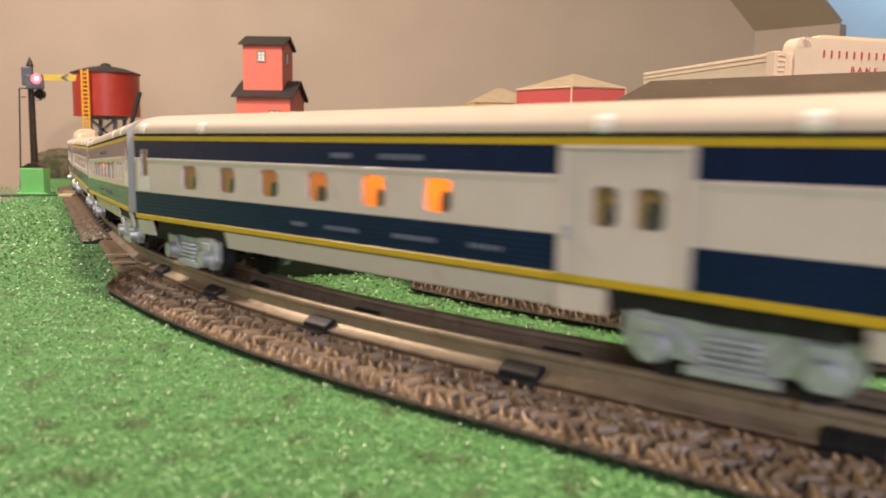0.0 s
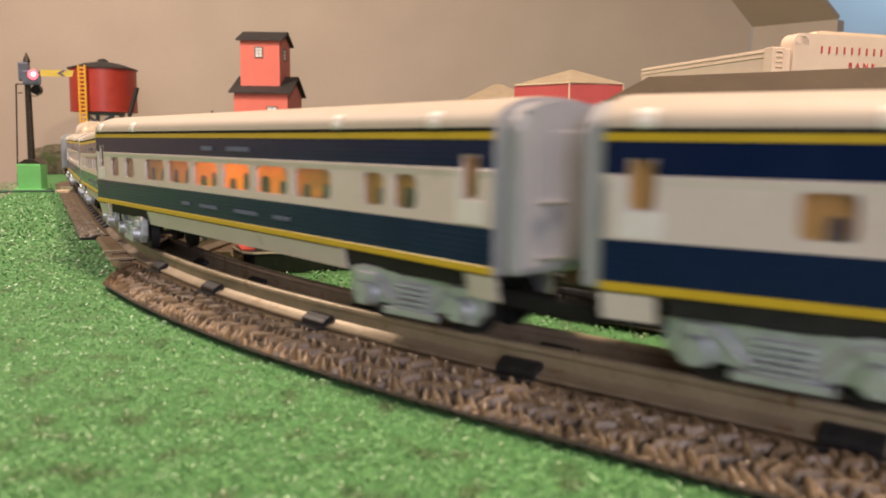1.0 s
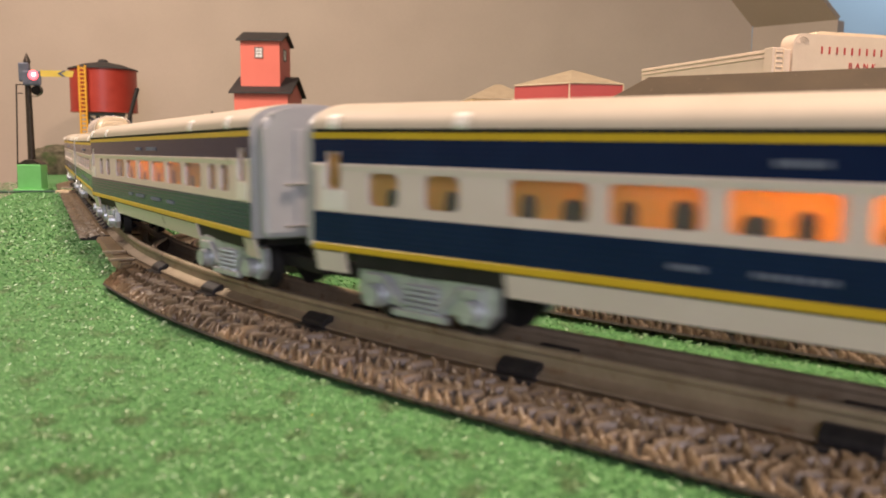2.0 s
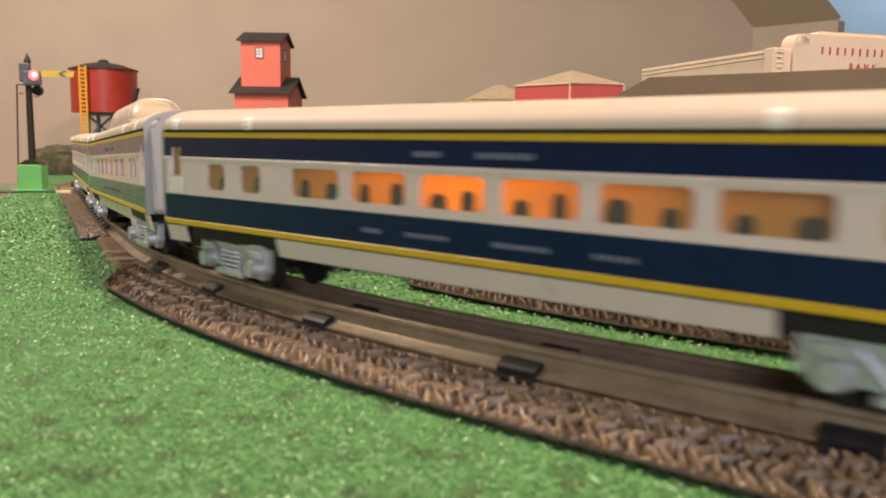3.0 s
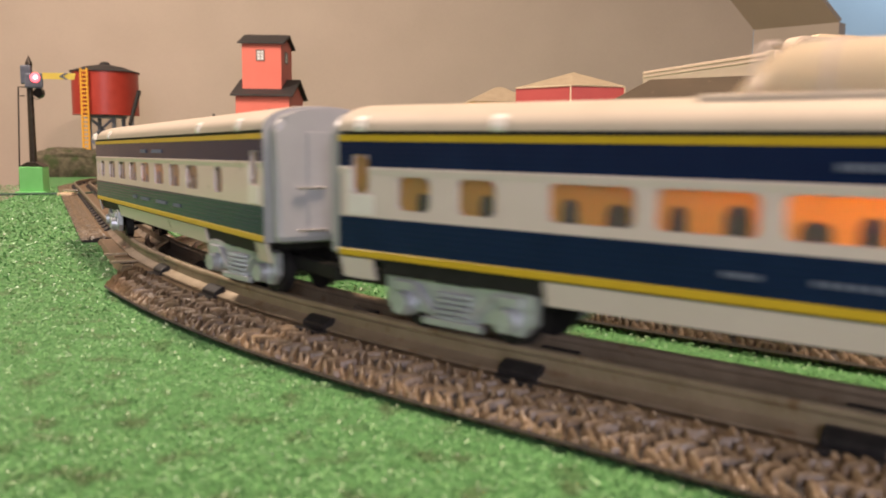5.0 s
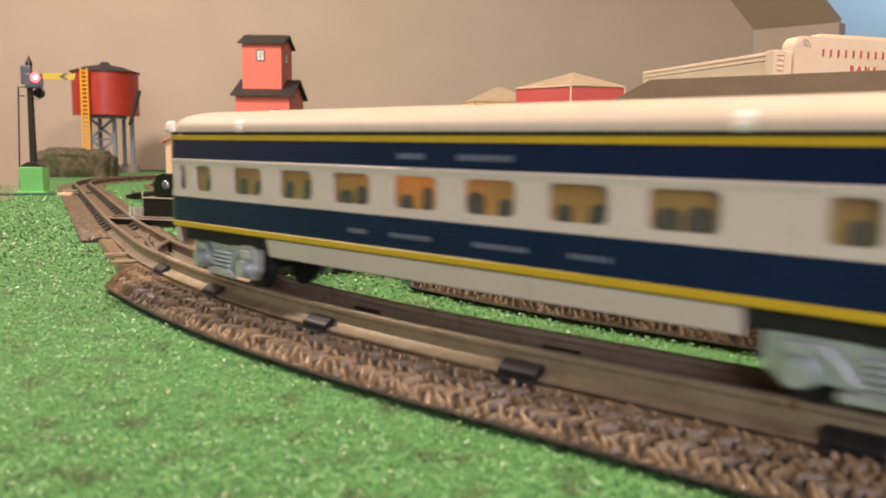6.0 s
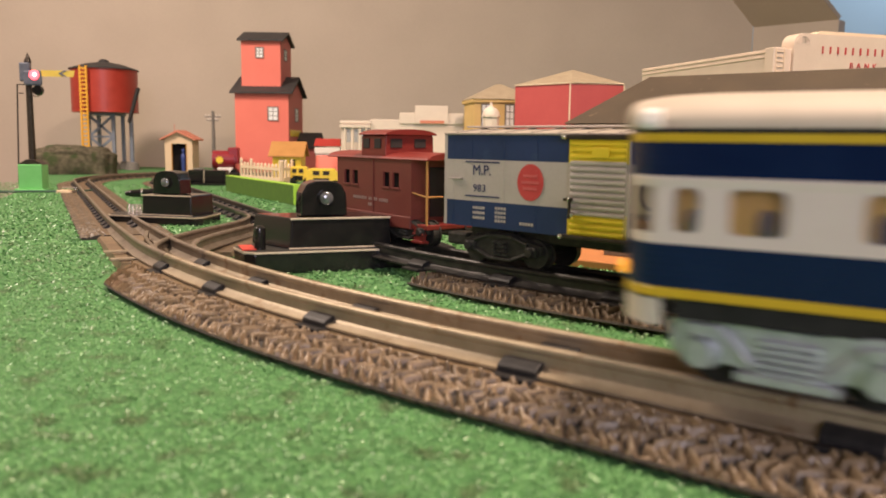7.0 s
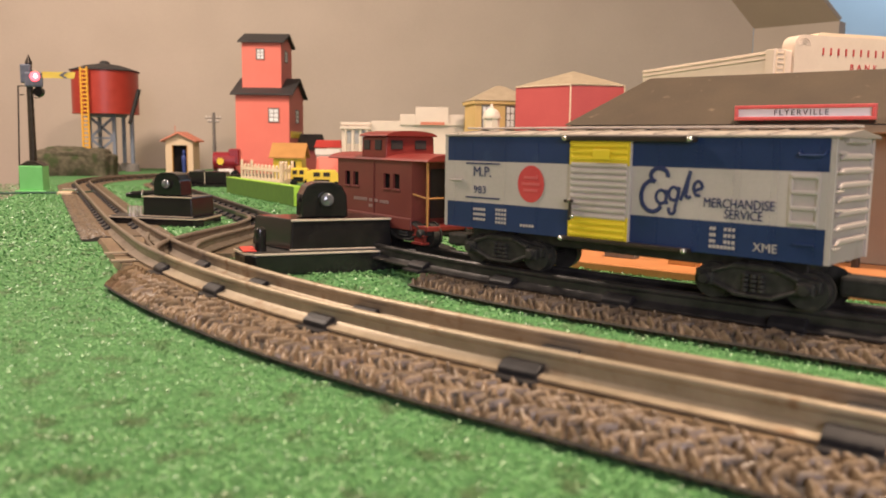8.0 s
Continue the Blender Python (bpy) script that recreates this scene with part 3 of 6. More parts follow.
def coach(windows, label, doors=((0.0035, 0.0195), (0.3825, 0.3985)), plain=(), dome=False, tail=False, length=CAR, bulb=0.205, bars=True, screen_partition=0.0, lamp=BULB, sliding=None):
    car = thing("passenger_car", Matrix(), label, "toy train car", "cars of the passenger train")
    cuts = [(0.0165, 0.092), (0.312, 0.388)]
    paints = [CREAM, NAVY, YELLOW, BLACKMATT, TAN]
    x0 = 0.016 if tail else 0.0
    wins = [(a, b, *ZW) for a, b in windows if a >= x0]
    vest = [(a + 0.004, b - 0.004, 0.0495, 0.0640) for a, b in doors if a >= x0]
    for y, nm in ((-HW, "side"), (HW, "side")):
        v, f, i = side(length, wins + vest, list(plain), cuts, y, y > 0, x0)
        raw("side_wall", v, f, paints, car, "cream side with navy fluted bands and yellow stripes", index=i)
    if tail:
        # rounded observation end, in the same bands
        rows = bands()
        v, f, i = [], [], []
        angs = [math.pi / 2 + math.pi * k / 20 for k in range(21)]
        for z, st, _ in rows:
            v += [(x0 + 0.016 * math.cos(a), (HW + st) * math.sin(a), z) for a in angs]
        for r in range(len(rows) - 1):
            for k in range(20):
                if 0.0436 <= rows[r][0] < 0.0560 and k not in (0, 4, 5, 9, 10, 14, 15, 19):
                    continue
                f.append((r * 21 + k, r * 21 + k + 1, (r + 1) * 21 + k + 1, (r + 1) * 21 + k))
                i.append(rows[r][2])
        end = raw("rounded_end", v, f, paints, car, "rounded observation end with wrap-round windows", index=i)
        part("marker_lamp", tubed((0.0002, -0.0115, 0.031), (0.006, -0.0115, 0.031), 0.0022, None, 12), MARKER, car, "glowing amber marker lamp")
        part("marker_lamp", tubed((0.0002, 0.0115, 0.031), (0.006, 0.0115, 0.031), 0.0022, None, 12), MARKER, car, "glowing amber marker lamp")
        part("tail_shade", boxed(0.008, 0.010, -0.014, 0.014, 0.0425, 0.058, 0.0005), TAN, car)
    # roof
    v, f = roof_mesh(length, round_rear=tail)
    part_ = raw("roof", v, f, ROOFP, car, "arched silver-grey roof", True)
    for x in (0.012, 0.074, 0.310, 0.372):
        for s_ in (-1, 1):
            part("roof_clip", prismed([(s_ * 0.0278, 0.0726), (s_ * 0.0282, 0.0742), (s_ * 0.0272, 0.0772), (s_ * 0.0250, 0.0786), (s_ * 0.0240, 0.0726)], "x", x - 0.0028, x + 0.0028, 0.0005), WHITE, car, "white roof clip")
    # ends with their diaphragm frames
    for x, d in ((0.0, -1), (length, 1)):
        if tail and d < 0:
            continue
        ol = arch(HW, 0.0728, 0.0831) + [(-HW, 0.0250), (HW, 0.0250)]
        part("end_wall", prismed(ol, "x", *sorted((x - d * 0.0012, x + d * 0.0004))), ENDGREY, car, "smooth grey car end")
        deep = 0.0080 if d > 0 else 0.0070
        ring = [(p * 0.90, 0.0262 + (q - 0.0262) * 0.975) for p, q in ol]
        part("diaphragm", prismed(ring, "x", *sorted((x + d * 0.0004, x + d * deep)), 0.0012 if d < 0 else 0.003), ENDGREY, car, "grey end diaphragm")
        part("end_door", boxed(*sorted((x + d * (deep + 0.0001), x + d * (deep + 0.0006))), -0.010, 0.010, 0.029, 0.072, 0.0003), ENDGREY, car)
        part("coupler", boxed(*sorted((x - d * 0.03, x + d * 0.0235)), -0.004, 0.004, 0.0100, 0.0160, 0.001), BLACKMATT, car, "black coupler")
        for z in (0.0305, 0.0485):
            part("step_rail", tubed((x + d * (deep + 0.0014), -0.0150, z), (x + d * (deep + 0.0014), -0.0020, z), 0.0006, None, 8), CHROME_BAR, car, "bright step rail on the car end")
        for s_ in (-1, 1):
            bm = tubed((x + d * 0.0028, s_ * 0.0205, 0.034), (x + d * 0.0028, s_ * 0.0205, 0.056), 0.0005, None, 8)
            part("grab_rail", bm, SILVER, car)
    # floor, underside, interior
    part("floor_pan", boxed(0.02, length - 0.02, -0.0236, 0.0236, 0.0190, 0.0262), BLACKMATT, car)
    part("under_box", boxed(0.13, 0.27, -0.014, 0.014, 0.0135, 0.0225, 0.001), BLACKMATT, car)
    part("inner_card", boxed(x0 + 0.003, length - 0.003, 0.0195, 0.0203, 0.0265, 0.0725), TAN, car)
    part("inner_floor", boxed(x0 + 0.003, length - 0.003, -0.0218, 0.0190, 0.0264, 0.0275), TAN, car)
    part("lamp_bulb", lathe(bmesh.new(), [(0.0008, 0.0640), (0.0024, 0.0652), (0.0030, 0.0672), (0.0022, 0.0695), (0.0012, 0.0712)], 12, (bulb, -0.006)), lamp, car, "glowing orange lamp bulb")
    rs = random.Random(int(length * 1e4) + len(windows))
    for sgn in (-1, 1):
        yf = sgn * 0.0232
        part("window_strip", boxed(x0 + 0.004, length - 0.004, yf - 0.00015, yf + 0.00015, 0.0300, 0.0720), FILM, car, "tan translucent window strip")
        for a, b in windows:
            w_ = b - a
            for q in ((0.20, 0.74) if w_ > 0.02 else (0.60,)):
                xc, hh, ww = a + w_ * q + rs.uniform(-0.0015, 0.0015), rs.uniform(0.0056, 0.0092), rs.uniform(0.0026, 0.0042) * (1.0 if w_ > 0.02 else 0.8)
                zb_ = 0.0425
                hump = [(xc - ww, zb_), (xc + ww, zb_), (xc + ww, zb_ + hh * 0.75), (xc + ww * 0.80, zb_ + hh), (xc - ww * 0.20, zb_ + hh * 1.12), (xc - ww * 0.75, zb_ + hh * 0.98), (xc - ww, zb_ + hh * 0.70)]
                part("seat_print", prismed(hump, "y", *sorted((yf + sgn * 0.0003, yf + sgn * 0.0006))), SEAT, car, "dark seat shape printed on the strip")
    for x_a, x_b, z_a, z_b in wins + vest:
        for y in (-HW + 0.0016, HW - 0.0016):
            pane = part("window_pane", boxed(x_a - 0.001, x_b + 0.001, y - 0.0002, y + 0.0002, z_a - 0.001, z_b + 0.001), GLAZE, car)
            pane.visible_shadow = False
    # white L-shaped strips paint the gloss reflected by each vestibule door
    for a, b in doors:
        if a >= x0:
            for y in (-HW - 0.0003, HW + 0.0003):
                bm = boxed(a + 0.0015, b - 0.0015, y - 0.0003, y + 0.0003, 0.0412, 0.0490, 0.0002)
                box(bm, a + 0.0015, a + 0.0036, y - 0.0003, y + 0.0003, 0.0492, 0.0586, 0.0002)
                part("door_gloss", bm, WHITE, car, "white strips painting the gloss on the vestibule door")
    if bars:
        for y in (-HW - 0.0005, HW + 0.0005):
            for a, b, z_a, z_b in ((0.178, 0.192, 0.0626, 0.0652), (0.208, 0.233, 0.0626, 0.0652), (0.150, 0.161, 0.0325, 0.0347), (0.174, 0.196, 0.0325, 0.0347),
                                   (0.216, 0.240, 0.0325, 0.0347), (0.256, 0.272, 0.0325, 0.0347)):
                n = round((b - a) / 0.0030)
                for k in range(n):
                    xk = a + (b - a) * k / n
                    part("lettering", boxed(xk, xk + 0.0021, y - 0.0002, y + 0.0002, z_a, z_b - 0.0004), LETTER, car, "plain pale bar of lettering")
    if dome:
        a, b = 0.141, 0.276
        bm = bmesh.new()
        rings = []
        for i in range(15):
            t = i / 14
            x = a + (b - a) * t
            e = min(1.0, math.sin(min(1, t / 0.16) * math.pi / 2) if t < 0.5 else math.sin(min(1, (1 - t) / 0.16) * math.pi / 2))
            rings.append([bm.verts.new((x, y, z)) for y, z in arch(0.0185 * (0.72 + 0.28 * e), 0.0790, 0.0795 + 0.0190 * e, 14, 2.8)])
        for p, q in zip(rings, rings[1:]):
            for i in range(len(p) - 1):
                bm.faces.new((p[i], p[i + 1], q[i + 1], q[i]))
        d_ = part("dome", bm, DOME, car, "clear plastic vista dome", True)
        sol = d_.modifiers.new("wall", "SOLIDIFY")
        sol.thickness, sol.offset = 0.0008, -1
        for i in range(7):
            x = a + 0.012 + (b - a - 0.024) * i / 6
            bm = bmesh.new()
            o = arch(0.0187, 0.0790, 0.0987, 14, 2.8)
            for p, q in zip(o, o[1:]):
                tube(bm, (x, *p), (x, *q), 0.0006, None, 6)
            part("dome_rib", bm, CREAM, car)
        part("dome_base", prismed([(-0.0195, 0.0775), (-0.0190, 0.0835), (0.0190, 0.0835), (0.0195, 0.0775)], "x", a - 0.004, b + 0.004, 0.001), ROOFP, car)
        for i in range(6):
            x = a + 0.018 + i * 0.0165
            part("dome_seat", boxed(x, x + 0.005, -0.013, 0.013, 0.0835, 0.0890, 0.001), WHITE, car)
    if sliding:
        for y in (-HW - 0.0007, HW + 0.0007):
            for a, b, z_a, z_b in ((sliding[0], sliding[0] + 0.0022, 0.0285, 0.0672), (sliding[1] - 0.0022, sliding[1], 0.0285, 0.0672), (sliding[0], sliding[1], 0.0675, 0.0688)):
                part("door_frame", boxed(a, b, y - 0.0006, y + 0.0006, z_a, z_b, 0.0003), CREAM, car, "raised frame of the baggage door")
            part("door_handle", boxed(sliding[0] + 0.0030, sliding[0] + 0.0045, y - 0.0010, y + 0.0006, 0.0395, 0.0435, 0.0003), SILVER, car)
    # unseen card wall, added to keep the bulb's light off the windows beyond
    if screen_partition:
        part("screen_partition", boxed(screen_partition, screen_partition + 0.001, -HW + 0.002, 0.0192, 0.0276, 0.0725), TAN, car)
    trucks = [build_truck(car, x) for x in TRUCKS]
    return car, trucks


coaches = [
    coach([(0.0535 + 0.0358 * i, 0.0675 + 0.0358 * i) for i in range(6)] + [(0.3065, 0.3155), (0.3215, 0.3315)],
          "cream and navy combine car with baggage door on the track", plain=[(0.2935, 0.3405)], bulb=0.225, screen_partition=0.275, doors=((0.0035, 0.0195),), sliding=(0.2945, 0.3395)),
    coach(SMALL[:2] + LARGE + SMALL[2:], "cream and navy coach with lit windows on the track"),
    coach([(p + 0.009, q + 0.009) for p, q in SMALL[:2]] + [(0.1040 + 0.0382 * i, 0.1350 + 0.0382 * i) for i in range(6)] + [(p + 0.010, q + 0.010) for p, q in SMALL[2:]], "cream and navy coach with lit windows on the track", bulb=0.200),
    coach(SMALL[:2] + LARGE + SMALL[2:], "cream and navy coach with clear vista dome on the track", dome=True),
    coach([(0.0195, 0.0265), (0.0345, 0.0490)] + [(0.0675 + 0.0358 * i, 0.0900 + 0.0358 * i) for i in range(7)] + [(0.333, 0.346)],
          "cream and navy observation car with rounded tail end", tail=True, bulb=0.190, screen_partition=0.312, lamp=DIMBULB),
]

# ------------------------------------------------------------------ more surfaces
GREENBASE = surface("light_green_enamel", (0.16, 0.52, 0.16), (0.20, 0.58, 0.20), 0.35, scale=60)
MAST = surface("dark_bronze_mast", (0.030, 0.022, 0.016), (0.060, 0.045, 0.034), 0.4, 0.4, scale=200)
HEAD = surface("blue_grey_signal_head", (0.10, 0.11, 0.15), (0.15, 0.16, 0.21), 0.4, scale=200)
SIGRED = glow("lit_red_lens", (1.0, 0.10, 0.12), 4.0)
SIGCORE = glow("lit_lens_core", (1.0, 0.75, 0.70), 5.0)
ARMYEL = surface("yellow_signal_arm", (0.72, 0.52, 0.08), (0.80, 0.60, 0.12), 0.5, scale=100)
STEELBLUE = surface("grey_blue_steel", (0.17, 0.20, 0.26), (0.24, 0.27, 0.33), 0.5, 0.2, scale=150)
ORANGE = surface("orange_yellow_ladder", (0.72, 0.36, 0.03), (0.80, 0.43, 0.05), 0.5, scale=100)
GREYCARD = surface("grey_concrete", (0.13, 0.12, 0.11), (0.22, 0.20, 0.18), 0.8, scale=200)
HEDGE = surface("mossy_plaster_rock", (0.050, 0.044, 0.026), (0.17, 0.145, 0.095), 0.95, scale=90, fine=700, bump=0.8, depth=0.004, stain=(0.055, 0.075, 0.026), stain_scale=35, stain_at=0.54)
CREAMCARD = surface("cream_card_wall", (0.66, 0.50, 0.33), (0.72, 0.56, 0.38), 0.8, scale=40)
SALMON = surface("salmon_tile_card", (0.58, 0.20, 0.13), (0.66, 0.25, 0.16), 0.8, scale=60)
# near-black that puts the shade of unlit openings into the colour
DARKIN = surface("dark_doorway", (0.02, 0.016, 0.014), (0.04, 0.03, 0.025), 0.9, scale=60)
BLUEFIG = surface("blue_enamel", (0.03, 0.05, 0.20), (0.05, 0.08, 0.28), 0.5, scale=200)
MAROON = surface("maroon_enamel", (0.22, 0.012, 0.020), (0.28, 0.018, 0.028), 0.3, scale=60)
BRIGHTYEL = surface("bright_yellow_paint", (0.78, 0.54, 0.03), (0.84, 0.60, 0.05), 0.4, scale=60)
OCHRE = surface("ochre_roof_card", (0.42, 0.20, 0.05), (0.50, 0.25, 0.07), 0.75, scale=60)
PICKET = surface("cream_plastic_fence", (0.80, 0.62, 0.44), (0.86, 0.68, 0.50), 0.5, scale=60)
LIME = surface("lime_green_paint", (0.30, 0.56, 0.05), (0.36, 0.63, 0.07), 0.5, scale=60)
MOSS = surface("olive_green_paint", (0.060, 0.135, 0.016), (0.090, 0.185, 0.025), 0.7, scale=120, fine=1500)
CAB = surface("brick_brown_plastic", (0.150, 0.031, 0.024), (0.190, 0.042, 0.031), 0.5, scale=60, fine=900, bump=0.06)
CABRED = surface("oxide_red_plastic", (0.165, 0.020, 0.016), (0.215, 0.027, 0.020), 0.4, scale=60, fine=900, bump=0.06)
BOXGREY = surface("weathered_grey_paint", (0.46, 0.405, 0.35), (0.53, 0.47, 0.41), 0.5, scale=40, fine=800, bump=0.06, stain=(0.42, 0.37, 0.30), stain_scale=50)
BOXROOF = surface("boxcar_roof_grey", (0.31, 0.27, 0.22), (0.38, 0.33, 0.27), 0.6, scale=40, fine=800, bump=0.1)
BOXBLUE = surface("faded_blue_paint", (0.009, 0.027, 0.088), (0.014, 0.037, 0.118), 0.42, scale=40, fine=800, bump=0.06, stain=(0.024, 0.052, 0.125), stain_scale=70)
BOXYEL = surface("door_yellow_paint", (0.74, 0.55, 0.02), (0.80, 0.62, 0.03), 0.45, scale=40)
EMBLEM = surface("red_emblem_paint", (0.55, 0.05, 0.05), (0.62, 0.07, 0.06), 0.6, scale=120)
INK = surface("dark_blue_ink", (0.016, 0.026, 0.085), (0.024, 0.036, 0.11), 0.6, scale=200)
CHROME = surface("bright_pin_head", (0.75, 0.70, 0.62), (0.85, 0.80, 0.72), 0.15, 0.9, scale=200)
TRUCKDK = surface("black_truck_casting", (0.016, 0.016, 0.015), (0.048, 0.046, 0.040), 0.45, scale=250, stain=(0.075, 0.066, 0.050), stain_scale=120, stain_at=0.60)
TRUCKDK.node_tree.nodes["Principled BSDF"].inputs["Specular IOR Level"].default_value = 0.3
STATROOF = surface("brown_station_roof", (0.046, 0.032, 0.018), (0.070, 0.050, 0.029), 0.8, scale=30, fine=700, bump=0.3, stain=(0.15, 0.11, 0.07), stain_scale=90, stain_at=0.66)
STATWALL = surface("brown_station_wall", (0.30, 0.22, 0.14), (0.36, 0.27, 0.18), 0.7, scale=40)
SIGNRED = surface("sign_red_plastic", (0.60, 0.10, 0.10), (0.66, 0.13, 0.12), 0.35, scale=80)
SIGNWHITE = surface("sign_white_face", (0.82, 0.82, 0.82), (0.88, 0.88, 0.88), 0.4, scale=80)
BANK = surface("pinkish_cream_plastic", (0.66, 0.54, 0.43), (0.72, 0.60, 0.48), 0.4, scale=40, fine=600, bump=0.05)
BANKTOP = surface("warm_cream_plastic", (0.76, 0.60, 0.42), (0.82, 0.66, 0.47), 0.4, scale=40)
BANKRED = surface("red_relief_lettering", (0.45, 0.05, 0.05), (0.52, 0.07, 0.06), 0.5, scale=80)
YELBLD = surface("ochre_yellow_card", (0.64, 0.43, 0.16), (0.70, 0.48, 0.20), 0.7, scale=40)
STRAW = surface("straw_roof_card", (0.34, 0.27, 0.18), (0.42, 0.34, 0.23), 0.85, scale=80, fine=700, bump=0.4)
WOODOR = surface("orange_wood_strip", (0.46, 0.18, 0.06), (0.56, 0.24, 0.09), 0.4, scale=60, fine=500)
GLASSDK = surface("grey_window_card", (0.40, 0.40, 0.40), (0.55, 0.55, 0.54), 0.4, scale=300)
WIRE = surface("dark_green_wire", (0.02, 0.06, 0.04), (0.04, 0.10, 0.07), 0.5, scale=200)
LENS = clear("clear_lens", (0.95, 0.97, 1.0), 0.1)


# ------------------------------------------------------------------ turnout between the two tracks


def crossover(s):
    def at(q):
        t = min(1, max(0, (0.075 - q) / 0.36))
        return line_at(q, 0.140 * t * t * (3 - 2 * t))
    x, y, _ = at(s)
    x1, y1, _ = at(s + 0.002)
    return x, y, math.atan2(y1 - y, x1 - x)


turnout = tagged(new("turnout"), "tan metal crossover turnout between two toy tracks", "railway switch", kind="structure")
for o in (-0.0125, 0.0125):
    sweep("rail", crossover, [(p, q - 0.0007) for p, q in rail_profile(o)], -0.33, 0.080, 0.01, RAIL_OLD, turnout, "", True)
sweep("turnout_base", OUTER, [(-0.030, 0.0005), (-0.028, 0.0065), (0.032, 0.0065), (0.034, 0.0005)], -0.159, 0.029, 0.02, RUBBER, turnout, "brown fibre turnout base", False, True)
sweep("turnout_base", crossover, [(-0.034, 0.0005), (-0.032, 0.0055), (0.032, 0.0055), (0.034, 0.0005)], -0.26, -0.02, 0.02, RUBBER_DARK, turnout, "", False, True)
GUARD = [(-0.2443, 0.6739), (-0.2300, 0.6300), (-0.2196, 0.6063), (-0.2003, 0.5657), (-0.1768, 0.5280)]
bm = bmesh.new()
for p, q in zip(GUARD, GUARD[1:]):
    d = (Vector(q) - Vector(p)).normalized() * 0.0012
    prism(bm, [(p[0] - d.y, p[1] + d.x), (p[0] + d.y, p[1] - d.x), (q[0] + d.y, q[1] - d.x), (q[0] - d.y, q[1] + d.x)], "z", 0.004, 0.0125)
part("guard_rail", bm, RAIL_OLD, turnout, "short curved guard rail")
part("frog_plate", lathe(bmesh.new(), [(0.010, 0.0048), (0.0105, 0.0062), (0.006, 0.0074), (0.002, 0.0076)], 16, (-0.2090, 0.6200)), CHROME, turnout, "brass pivot disc")
for s in (-0.02, 0.02):
    x, y, h = line_at(s)
    bm = boxed(-0.003, 0.003, -0.034, 0.03, 0.0066, 0.0080, 0.0003)
    bmesh.ops.transform(bm, matrix=pose(x, y, 0, 0, 0, math.degrees(h)), verts=bm.verts)
    part("throw_bar", bm, RAIL, turnout)


# ------------------------------------------------------------------ switch machines


LENSBACK = surface("bright_lens_back", (0.14, 0.15, 0.16), (0.34, 0.36, 0.38), 0.14, 0.6, scale=300, fine=2500)
# stands in for chrome: the edges' gleam is put into this pale colour
TRIM = surface("pale_edge_gleam", (0.55, 0.46, 0.34), (0.70, 0.60, 0.46), 0.35, 0.3, scale=300)


